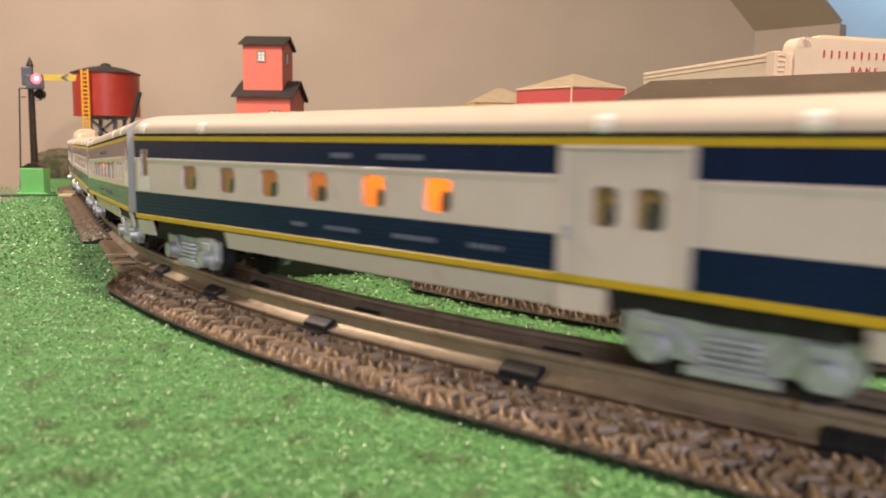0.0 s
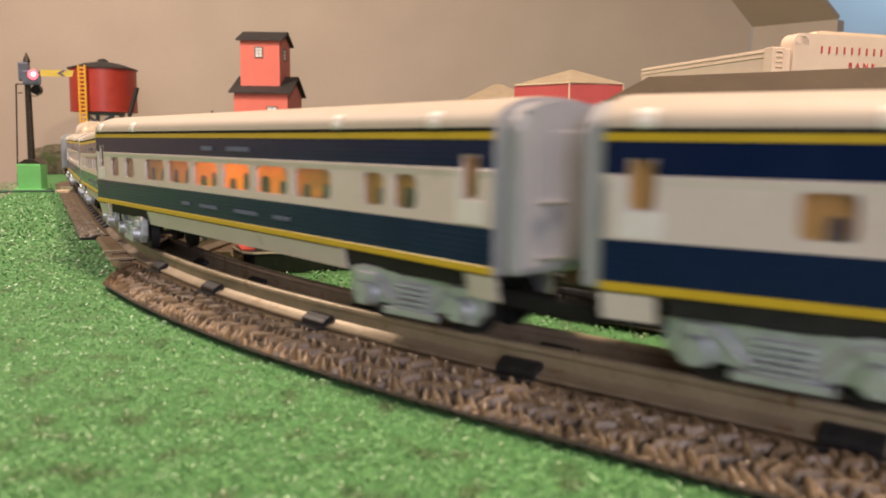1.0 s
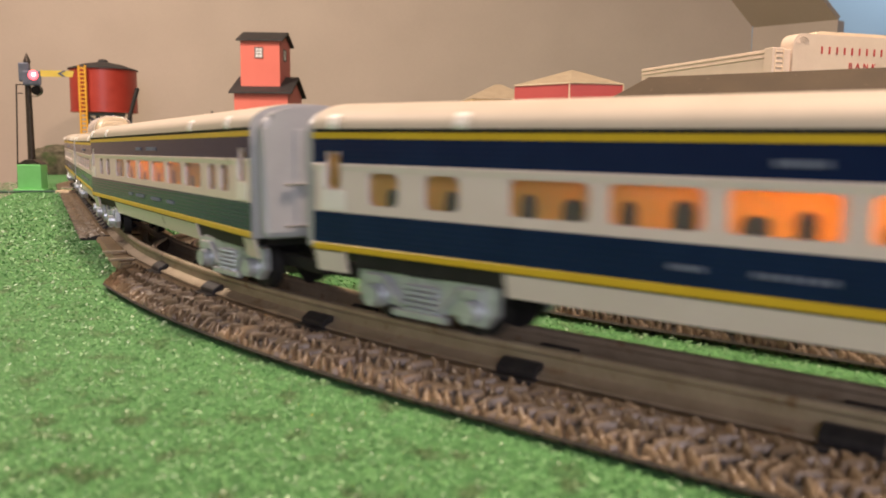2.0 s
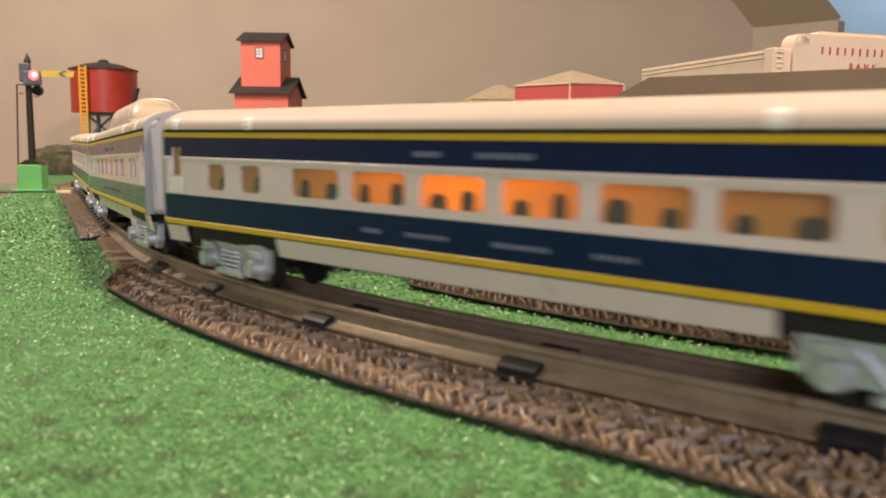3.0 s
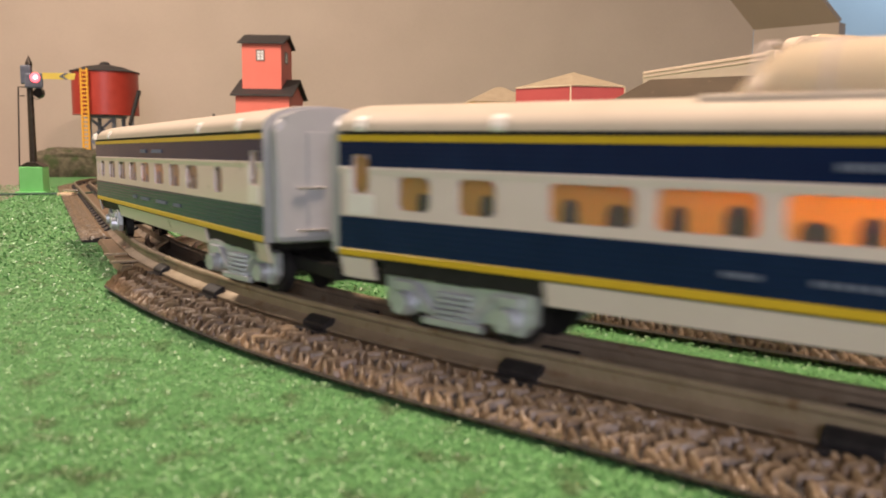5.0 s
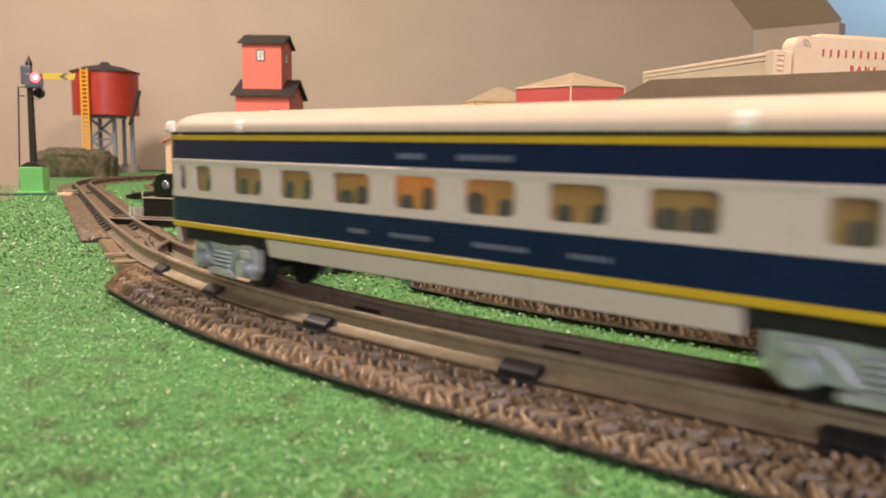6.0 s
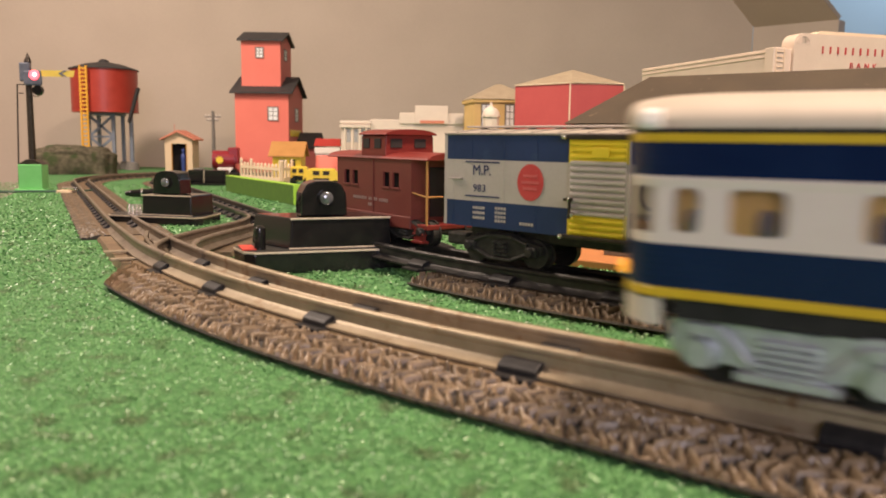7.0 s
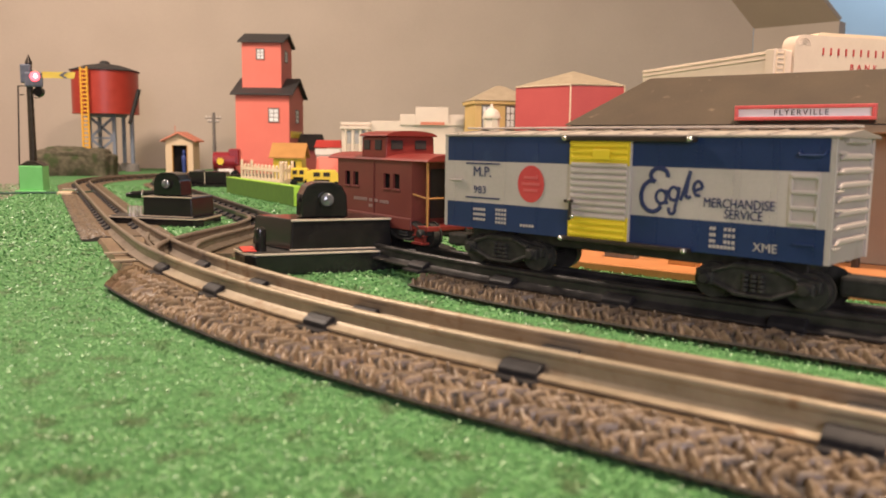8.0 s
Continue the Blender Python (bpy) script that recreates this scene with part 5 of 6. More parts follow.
def semaphore():
    c = thing("signal", pose(-0.671, 1.345, 0, 0, 0, 6), "semaphore signal with lit red lens on a green base", "railway signal")
    part("base", boxed(-0.0185, 0.0185, -0.015, 0.015, 0.0045, 0.0440, 0.0012), GREENBASE, c, "light green enamelled base box")
    part("base_flange", boxed(-0.024, 0.024, -0.020, 0.020, 0.0, 0.0045, 0.001), GREENBASE, c)
    part("base_cap", prismed([(-0.0195, 0.044), (0.0195, 0.044), (0.0060, 0.052), (-0.0060, 0.052)], "y", -0.012, 0.012, 0.0006), MAST, c)
    part("mast", lathe(bmesh.new(), [(0.0058, 0.050), (0.0052, 0.110), (0.0046, 0.203), (0.0046, 0.206), (0.0056, 0.208), (0.0046, 0.212), (0.0020, 0.218), (0.0006, 0.222)], 14), MAST, c, "dark tapered mast with finial")
    bm = boxed(-0.010, 0.006, -0.012, -0.004, 0.176, 0.206, 0.002)
    box(bm, -0.004, 0.024, -0.013, -0.005, 0.170, 0.194, 0.003)
    part("lamp_housing", bm, HEAD, c, "blue-grey signal head casting")
    part("red_lens", tubed((0.0135, -0.0132, 0.1865), (0.0135, -0.0150, 0.1865), 0.0078, 0.0070, 20), SIGRED, c, "lit red lens")
    part("lens_core", tubed((0.0150, -0.0151, 0.1870), (0.0150, -0.0154, 0.1870), 0.0030, None, 14), SIGCORE, c)
    bm = tubed((0.0170, -0.006, 0.1625), (0.0170, -0.014, 0.1625), 0.0085, 0.0075, 18)
    part("lamp", bm, BLACK, c, "black lower lamp")
    bm = bmesh.new()
    prism(bm, [(0.024, 0.1845), (0.073, 0.1845), (0.0755, 0.1945), (0.024, 0.1945)], "y", -0.0112, -0.0102)
    arm = part("arm", bm, ARMYEL, c, "yellow semaphore blade with grey chevron")
    part("chevron", prismed([(0.0500, 0.1895), (0.0590, 0.1945), (0.0640, 0.1945), (0.0560, 0.1895), (0.0640, 0.1845), (0.0590, 0.1845)], "y", -0.0117, -0.0113), HEAD, arm)
    bm = tubed((-0.018, 0, 0.172), (-0.0235, 0, 0.008), 0.0013, None, 8)
    tube(bm, (-0.018, 0, 0.172), (-0.005, 0, 0.172), 0.0009, None, 8)
    tube(bm, (-0.016, 0, 0.158), (-0.009, 0, 0.158), 0.0009, None, 8)
    part("operating_rod", bm, MAST, c, "thin dark operating rod")
    bm = bmesh.new()
    pts = [(0.006, -0.008, 0.156), (0.012, -0.010, 0.1525), (0.018, -0.010, 0.153), (0.020, -0.010, 0.158)]
    for p, q in zip(pts, pts[1:]):
        tube(bm, p, q, 0.0007, None, 6)
    part("lamp_wire", bm, MAST, c)


semaphore()


def water_tower():
    y = 2.32
    c = thing("water_tower", pose(at_depth(192.5, y), y, 0), "red toy water tank on grey-blue steel legs", "water tower")
    r = 0.0885
    part("tank", lathe(bmesh.new(), [(r, 0.158), (r, 0.1605), (r - 0.0012, 0.161), (r - 0.0012, 0.272), (r, 0.2725), (r, 0.2750)], 48), TANKRED, c, "dark red cylindrical tank", True)
    part("tank_roof", lathe(bmesh.new(), [(r + 0.003, 0.2740), (r + 0.003, 0.2765), (0.050, 0.2900), (0.014, 0.2965), (0.013, 0.301), (0.006, 0.3045), (0.001, 0.3050)], 40), ROOFBLK, c, "black conical roof with cap")
    f = 0.034
    for sx in (-1, 1):
        for sy in (-1, 1):
            bm = boxed(sx * f - 0.0045, sx * f + 0.0045, sy * f - 0.0045, sy * f + 0.0045, 0.012, 0.158, 0.0006)
            part("leg", bm, STEELBLUE, c)
            part("footing", prismed([(sx * f - 0.012, 0.0), (sx * f + 0.012, 0.0), (sx * f + 0.008, 0.022), (sx * f - 0.008, 0.022)], "y", sy * f - 0.010, sy * f + 0.010, 0.0008), GREYCARD, c, "grey tapered footing")
    for sy in (-1,):
        for z0, z1 in ((0.035, 0.092), (0.092, 0.150)):
            for a, b in ((-f, f), (f, -f)):
                bm = bmesh.new()
                box(bm, -0.5 * math.hypot(2 * f, z1 - z0), 0.5 * math.hypot(2 * f, z1 - z0), -0.0012, 0.0012, -0.0035, 0.0035)
                bmesh.ops.transform(bm, matrix=Matrix.Translation((0, sy * f, (z0 + z1) / 2)) @ Euler((0, -math.atan2(z1 - z0, b - a), 0)).to_matrix().to_4x4(), verts=bm.verts)
                part("brace", bm, STEELBLUE, c)
        part("girt", boxed(-f, f, sy * f - 0.002, sy * f + 0.002, 0.089, 0.095), STEELBLUE, c)
    part("platform", boxed(-0.042, 0.042, -0.042, 0.042, 0.150, 0.158, 0.001), STEELBLUE, c)
    part("feed_pipe", tubed((0.070, 0, 0.0), (0.070, 0, 0.158), 0.006, None, 14), STEELBLUE, c)
    part("footing", lathe(bmesh.new(), [(0.020, 0.0), (0.016, 0.018), (0.012, 0.022)], 16, (0.070, 0)), GREYCARD, c, "grey tapered footing")
    bm = tubed((0.104, -0.030, 0.224), (0.094, -0.078, 0.132), 0.0058, 0.0048, 12)
    part("spout", bm, BLACKMATT, c, "black hinged water spout")
    lad = new("ladder")
    lad.parent = c
    lad["label"] = "orange-yellow ladder"
    for x in (-0.0250, -0.0080):
        part("stile", boxed(x - 0.0022, x + 0.0022, -0.1010, -0.0960, 0.04, 0.279, 0.0004), ORANGE, lad)
    for i in range(22):
        z = 0.045 + i * 0.0108
        part("rung", boxed(-0.0230, -0.0100, -0.0995, -0.0965, z - 0.0022, z + 0.0022), ORANGE, lad)


water_tower()


def hedge():
    """A low mossy rock bank, rounded and lumpy."""
    bm = bmesh.new()
    bmesh.ops.create_icosphere(bm, subdivisions=5, radius=1.0)
    for v in bm.verts:
        p = v.co.copy()
        v.co = Vector((math.copysign(abs(p.x) ** 0.5, p.x) * 0.095, math.copysign(abs(p.y) ** 0.7, p.y) * 0.05, math.copysign(abs(p.z) ** 0.30, p.z) * 0.066))
        d = noise.noise(p * 2.3) * 0.008 + noise.noise(p * 7) * 0.004 + noise.noise(p * 19) * 0.0022
        v.co += p.normalized() * d
        v.co.z = max(v.co.z, -0.002)
    me = bpy.data.meshes.new("rock_bank")
    bm.to_mesh(me)
    bm.free()
    me.materials.append(HEDGE)
    me.shade_smooth()
    ob = new("rock_bank", me)
    ob.matrix_world = pose(at_depth(133, 2.02), 2.02, 0, 0, 0, 18)
    tagged(ob, "low mossy grey-green plaster rock bank", "rock bank")


hedge()


def gable(parent, x0, x1, y0, y1, z_eave, z_ridge, over, material, ridge="x", thick=0.004, label=""):
    """A gabled roof of two slopes."""
    if ridge == "x":
        ym = (y0 + y1) / 2
        o = [(y0 - over, z_eave - over * 0.5), (ym, z_ridge), (y1 + over, z_eave - over * 0.5), (y1 + over, z_eave - over * 0.5 + thick), (ym, z_ridge + thick * 1.3), (y0 - over, z_eave - over * 0.5 + thick)]
        return part("roof", prismed(o, "x", x0 - over, x1 + over, 0.0004), material, parent, label)
    xm = (x0 + x1) / 2
    o = [(x0 - over, z_eave - over * 0.4), (xm, z_ridge), (x1 + over, z_eave - over * 0.4), (x1 + over, z_eave - over * 0.4 + thick), (xm, z_ridge + thick * 1.3), (x0 - over, z_eave - over * 0.4 + thick)]
    return part("roof", prismed(o, "y", y0 - over, y1 + over, 0.0004), material, parent, label)


def pane_window(parent, x, y, z, w, h, rx="front", panes=(2, 3)):
    """A small framed window on a wall that faces the camera (front) or the side."""
    win = new("window")
    win.parent = parent
    fr = 0.0022
    def slab(nm, a0, a1, c0, c1, d, mat):
        if rx == "front":
            part(nm, boxed(x + a0, x + a1, y - d, y, z + c0, z + c1), mat, win)
        else:
            part(nm, boxed(x, x + d, y + a0, y + a1, z + c0, z + c1), mat, win)
    slab("pane", -w / 2, w / 2, -h / 2, h / 2, 0.0008, SIGNWHITE)
    for a0, a1, c0, c1 in ((-w / 2 - fr, -w / 2, -h / 2 - fr, h / 2 + fr), (w / 2, w / 2 + fr, -h / 2 - fr, h / 2 + fr), (-w / 2, w / 2, h / 2, h / 2 + fr), (-w / 2, w / 2, -h / 2 - fr, -h / 2)):
        slab("frame", a0, a1, c0, c1, 0.0022, GREYCARD)
    for i in range(1, panes[0]):
        q = -w / 2 + w * i / panes[0]
        slab("muntin", q - 0.0006, q + 0.0006, -h / 2, h / 2, 0.0014, GREYCARD)
    for i in range(1, panes[1]):
        q = -h / 2 + h * i / panes[1]
        slab("muntin", -w / 2, w / 2, q - 0.0006, q + 0.0006, 0.0014, GREYCARD)
    return win


def shack():
    y = 2.25
    k = y / 1450
    c = thing("trackside_shack", pose(at_depth(318, y), y, 0), "cream card watchman's shack with salmon gable roof", "shack")
    w, h = 0.0375, 0.088
    bm = boxed(-w, -w + 0.003, 0.0, 0.060, 0, h)
    box(bm, w - 0.003, w, 0.0, 0.060, 0, h)
    box(bm, -w + 0.003, w - 0.003, 0.057, 0.060, 0, h)
    box(bm, -w + 0.003, -0.018, 0.0, 0.003, 0, h)
    box(bm, 0.021, w - 0.003, 0.0, 0.003, 0, h)
    box(bm, -0.018, 0.021, 0.0, 0.003, 0.075, h)
    prism(bm, [(-w, h), (w, h), (0, h + 0.020)], "y", 0.001, 0.003)
    part("wall_shell", bm, CREAMCARD, c)
    part("door_frame", boxed(-0.0195, -0.0175, -0.001, 0.004, 0, 0.076), OCHRE, c)
    part("door_frame", boxed(0.0205, 0.0225, -0.001, 0.004, 0, 0.076), OCHRE, c)
    gable(c, -w, w, 0, 0.060, h, h + 0.019, 0.011, SALMON, "y", 0.004, "salmon gable roof")
    part("window", boxed(-w - 0.001, -w, 0.020, 0.038, 0.045, 0.065), DARKIN, c)
    # dark sheet stands in for the shade inside the doorway
    part("dark_back_sheet", boxed(-0.034, 0.034, 0.050, 0.052, 0, h), DARKIN, c)
    part("finial", tubed((-0.016, 0.02, h + 0.010), (-0.016, 0.02, h + 0.040), 0.001, None, 6), SALMON, c)
    bm = bmesh.new()
    lathe(bm, [(0.0045, 0.0), (0.0055, 0.012), (0.0060, 0.030), (0.0072, 0.036), (0.0060, 0.045), (0.0025, 0.049), (0.0040, 0.054), (0.0042, 0.058), (0.0020, 0.062)], 14)
    fig = part("toy_figurine", bm, BLUEFIG, None, "", True)
    fig.matrix_world = pose(at_depth(325, y) - 0.002, y + 0.012, 0)
    tagged(fig, "plain blue painted toy figurine in the shack doorway", "figurine")


shack()


def line_pole():
    y = 2.3
    c = thing("telegraph_pole", pose(at_depth(380, y), y, 0), "thin grey telegraph pole with two crossarms", "telegraph pole")
    part("pole", tubed((0, 0, 0), (0, 0, 0.166), 0.0058, 0.0040, 12), GREYCARD, c)
    for z, w in ((0.150, 0.022), (0.140, 0.016)):
        part("crossarm", boxed(-w, w, -0.006, -0.003, z - 0.0016, z + 0.0016, 0.0004), GREYCARD, c)
        for x in (-w + 0.003, w - 0.003, -w * 0.45, w * 0.45):
            part("insulator", tubed((x, -0.0045, z + 0.0016), (x, -0.0045, z + 0.0070), 0.0018, 0.0012, 8), WHITE, c)


line_pole()


def tank_lorry():
    y = 1.98
    c = thing("toy_lorry", pose(at_depth(398, y), y, 0, 0, 0, 8), "maroon toy tank lorry with yellow emblem", "toy lorry")
    part("tank", tubed((-0.026, 0, 0.040), (0.026, 0, 0.040), 0.022, None, 24), MAROON, c, "red round tank")
    part("emblem", prismed([(0.010 * math.cos(i * math.pi / 8) * (1 if i % 2 else 0.7) - 0.008, 0.040 + 0.010 * math.sin(i * math.pi / 8) * (1 if i % 2 else 0.7)) for i in range(16)], "y", -0.0235, -0.0225), BRIGHTYEL, c, "yellow shell-like emblem shape")
    part("cab", boxed(0.010, 0.036, -0.018, 0.018, 0.030, 0.070, 0.004), MAROON, c)
    part("skirt", boxed(-0.014, 0.022, -0.020, 0.020, 0.008, 0.022, 0.002), WHITE, c)
    for x in (-0.018, 0.024):
        for s in (-1, 1):
            part("wheel", tubed((x, s * 0.014, 0.009), (x, s * 0.021, 0.009), 0.009, None, 18), BLACK, c)


tank_lorry()


def red_tower():
    y = 2.02
    k = y / 1450
    xl, xr = at_depth(418.5, y), at_depth(512, y)
    c = thing("grain_elevator", pose(0, 0, 0), "tall coral-red card elevator tower with black roofs", "toy building")
    d = 0.20
    part("lower_front", boxed(xl, xr, y, y + 0.004, 0, 0.203), CORAL, c, "bright coral front wall")
    # side, back and shed walls take the coral with painted shade
    part("lower_side", prismed([(y + 0.004, 0), (y + d, 0), (y + d, 0.203), (y + d * 0.5, 0.240), (y + 0.004, 0.203)], "x", xr - 0.004, xr), CORAL_SHADE, c, "coral gable wall with its shade put into the colour")
    part("lower_side", prismed([(y + 0.004, 0), (y + d, 0), (y + d, 0.203), (y + d * 0.5, 0.240), (y + 0.004, 0.203)], "x", xl, xl + 0.004), CORAL_SHADE, c)
    part("back_wall", boxed(xl + 0.004, xr - 0.004, y + d - 0.004, y + d, 0, 0.203), CORAL_SHADE, c)
    gable(c, xl, xr, y, y + d, 0.2045, 0.2425, 0.011, ROOFBLK, "x", 0.004, "black card roof")
    ul, ur = at_depth(431, y + 0.03), at_depth(499, y + 0.03)
    yu, du = y + 0.03, 0.14
    up = part("upper_front", boxed(ul, ur, yu, yu + 0.004, 0.2150, 0.330), CORAL, c)
    part("upper_side", prismed([(yu + 0.004, 0.215), (yu + du, 0.215), (yu + du, 0.330), (yu + du * 0.5, 0.350), (yu + 0.004, 0.330)], "x", ur - 0.004, ur), CORAL_SHADE, c)
    part("upper_side", prismed([(yu + 0.004, 0.215), (yu + du, 0.215), (yu + du, 0.330), (yu + du * 0.5, 0.350), (yu + 0.004, 0.330)], "x", ul, ul + 0.004), CORAL_SHADE, c)
    gable(c, ul, ur, yu, yu + du, 0.3315, 0.3530, 0.009, ROOFBLK, "x", 0.004, "black card roof")
    pane_window(c, at_depth(485, y), y, 0.088 + (251 - 205) * k, 0.022, 0.030)
    pane_window(c, at_depth(463, yu), yu, 0.088 + (250.5 - 98) * k, 0.016, 0.022)
    pane_window(c, xr, y + 0.105, 0.152, 0.034, 0.030, "side")
    pane_window(c, ur, yu + 0.06, 0.300, 0.030, 0.024, "side")
    part("side_sign", boxed(xr, xr + 0.0012, y + 0.02, y + 0.17, 0.098, 0.114), BRIGHTYEL, c, "yellow blank side sign")
    part("side_shed", prismed([(y + 0.09, 0), (y + 0.20, 0), (y + 0.20, 0.070), (y + 0.145, 0.100), (y + 0.09, 0.070)], "x", xr + 0.001, xr + 0.055), CORAL_SHADE, c)
    part("shed_roof", prismed([(y + 0.080, 0.068), (y + 0.145, 0.104), (y + 0.210, 0.068), (y + 0.210, 0.072), (y + 0.145, 0.109), (y + 0.080, 0.072)], "x", xr + 0.001, xr + 0.060), ROOFBLK, c)


red_tower()


def yellow_shed():
    y = 1.80
    xl, xr = at_depth(483, y), at_depth(533, y)
    c = thing("yellow_shed", Matrix(), "small bright yellow shed with ochre-brown roof", "toy building")
    part("front_wall", boxed(xl, xr, y, y + 0.003, 0, 0.055), BRIGHTYEL, c)
    part("side_wall", prismed([(y + 0.003, 0), (y + 0.06, 0), (y + 0.06, 0.055), (y + 0.03, 0.078), (y + 0.003, 0.055)], "x", xl, xl + 0.003), BRIGHTYEL, c)
    part("side_wall", prismed([(y + 0.003, 0), (y + 0.06, 0), (y + 0.06, 0.055), (y + 0.03, 0.078), (y + 0.003, 0.055)], "x", xr - 0.003, xr), BRIGHTYEL, c)
    gable(c, xl, xr, y, y + 0.06, 0.056, 0.082, 0.008, OCHRE, "x", 0.003, "ochre-brown roof")
    for x in (0.25, 0.6):
        part("window", boxed(xl + (xr - xl) * x, xl + (xr - xl) * x + 0.012, y - 0.0008, y, 0.030, 0.046), DARKIN, c)


yellow_shed()


def picket_fence():
    c = thing("picket_fence", Matrix(), "cream plastic picket fence with gate posts", "toy fence")
    a, b = Vector((at_depth(428, 1.76), 1.76, 0)), Vector((at_depth(496, 1.60), 1.60, 0))
    e = Vector((at_depth(517, 1.66), 1.66, 0))
    def run(p, q, n):
        d = q - p
        ang = math.degrees(math.atan2(d.y, d.x))
        for i in range(n + 1):
            x = p + d * (i / n)
            w, h = (0.0085, 0.048) if i in (0, n) or i == n // 3 else (0.0068, 0.040)
            bm = prismed([(-w / 2, 0), (w / 2, 0), (w / 2, h - 0.003), (0, h), (-w / 2, h - 0.003)], "y", -0.0015, 0.0015)
            bmesh.ops.transform(bm, matrix=Matrix.Translation(x) @ pose(0, 0, 0.002, 0, 0, ang), verts=bm.verts)
            part("picket", bm, PICKET, c)
        for z in (0.012, 0.032):
            bm = boxed(0, d.length, -0.0028, -0.0016, z - 0.003, z + 0.003)
            bmesh.ops.transform(bm, matrix=Matrix.Translation(p) @ pose(0, 0, 0, 0, 0, ang), verts=bm.verts)
            part("fence_rail", bm, PICKET, c)
    run(a, b, 11)
    run(b + Vector((0.004, 0.004, 0)), e, 3)


picket_fence()


def green_board():
    a, b = Vector((-0.365, 1.400, 0)), Vector((-0.200, 1.125, 0))
    d = b - a
    c = thing("green_board", Matrix.Translation(a) @ pose(0, 0, 0, 0, 0, math.degrees(math.atan2(d.y, d.x))), "olive-green painted low board with lime ends", "board")
    part("face", boxed(0, d.length, -0.006, 0.006, 0.0, 0.0265, 0.0008), MOSS, c)
    part("end_cap", boxed(d.length + 0.0002, d.length + 0.003, -0.0065, 0.0065, 0.0, 0.0268, 0.0005), LIME, c, "bright lime-green end")
    part("top_edge", boxed(0, d.length, -0.0063, 0.0063, 0.0267, 0.0280, 0.0003), LIME, c)


green_board()


def small_van(px, y, label, w=0.042):
    c = thing("toy_van", pose(at_depth(px, y), y, 0, 0, 0, 4), label, "toy vehicle")
    h = 0.036
    bm = prismed([(-w, 0.008), (w, 0.008), (w, 0.022), (w * 0.75, 0.026), (w * 0.55, h), (-w * 0.8, h), (-w, 0.030)], "y", -0.016, 0.016, 0.0015)
    part("body", bm, BRIGHTYEL, c, "bright yellow pressed body")
    for x in (-w * 0.45, w * 0.1):
        part("window", boxed(x - w * 0.18, x + w * 0.18, -0.0168, -0.0158, 0.024, 0.032, 0.0003), DARKIN, c)
    part("side_panel", boxed(-w * 0.6, w * 0.25, -0.0172, -0.0158, 0.009, 0.0185, 0.0003), BLACK, c)
    for x in (-w * 0.62, w * 0.62):
        for s in (-1, 1):
            part("wheel", tubed((x, s * 0.012, 0.0075), (x, s * 0.018, 0.0075), 0.0075, None, 18), BLACK, c)
    return c


small_van(532, 1.66, "bright yellow toy van parked by the fence", 0.024)
small_van(575, 1.56, "yellow toy lorry with pale side lettering shapes", 0.034)


def red_roof_stand():
    y = 1.85
    c = thing("roadside_stand", pose(at_depth(580, y), y, 0), "white roadside stand with red roof and red awning", "toy building")
    part("wall_shell", boxed(-0.027, 0.027, 0, 0.045, 0, 0.074, 0.001), WHITE, c)
    part("roof", prismed([(-0.031, 0.076), (0.031, 0.076), (0.028, 0.093), (-0.026, 0.093)], "y", -0.004, 0.05, 0.001), RED, c, "red roof")
    part("awning", prismed([(-0.004, 0.056), (-0.030, 0.022), (-0.030, 0.019), (-0.004, 0.050)], "x", -0.025, 0.030), CORAL, c, "red awning")
    part("sign", boxed(-0.029, 0.029, -0.003, -0.001, 0.060, 0.0735, 0.0005), WHITE, c)


red_roof_stand()


WHITEBLD = surface("aged_white_plastic", (0.69, 0.59, 0.49), (0.75, 0.65, 0.54), 0.5, scale=40)


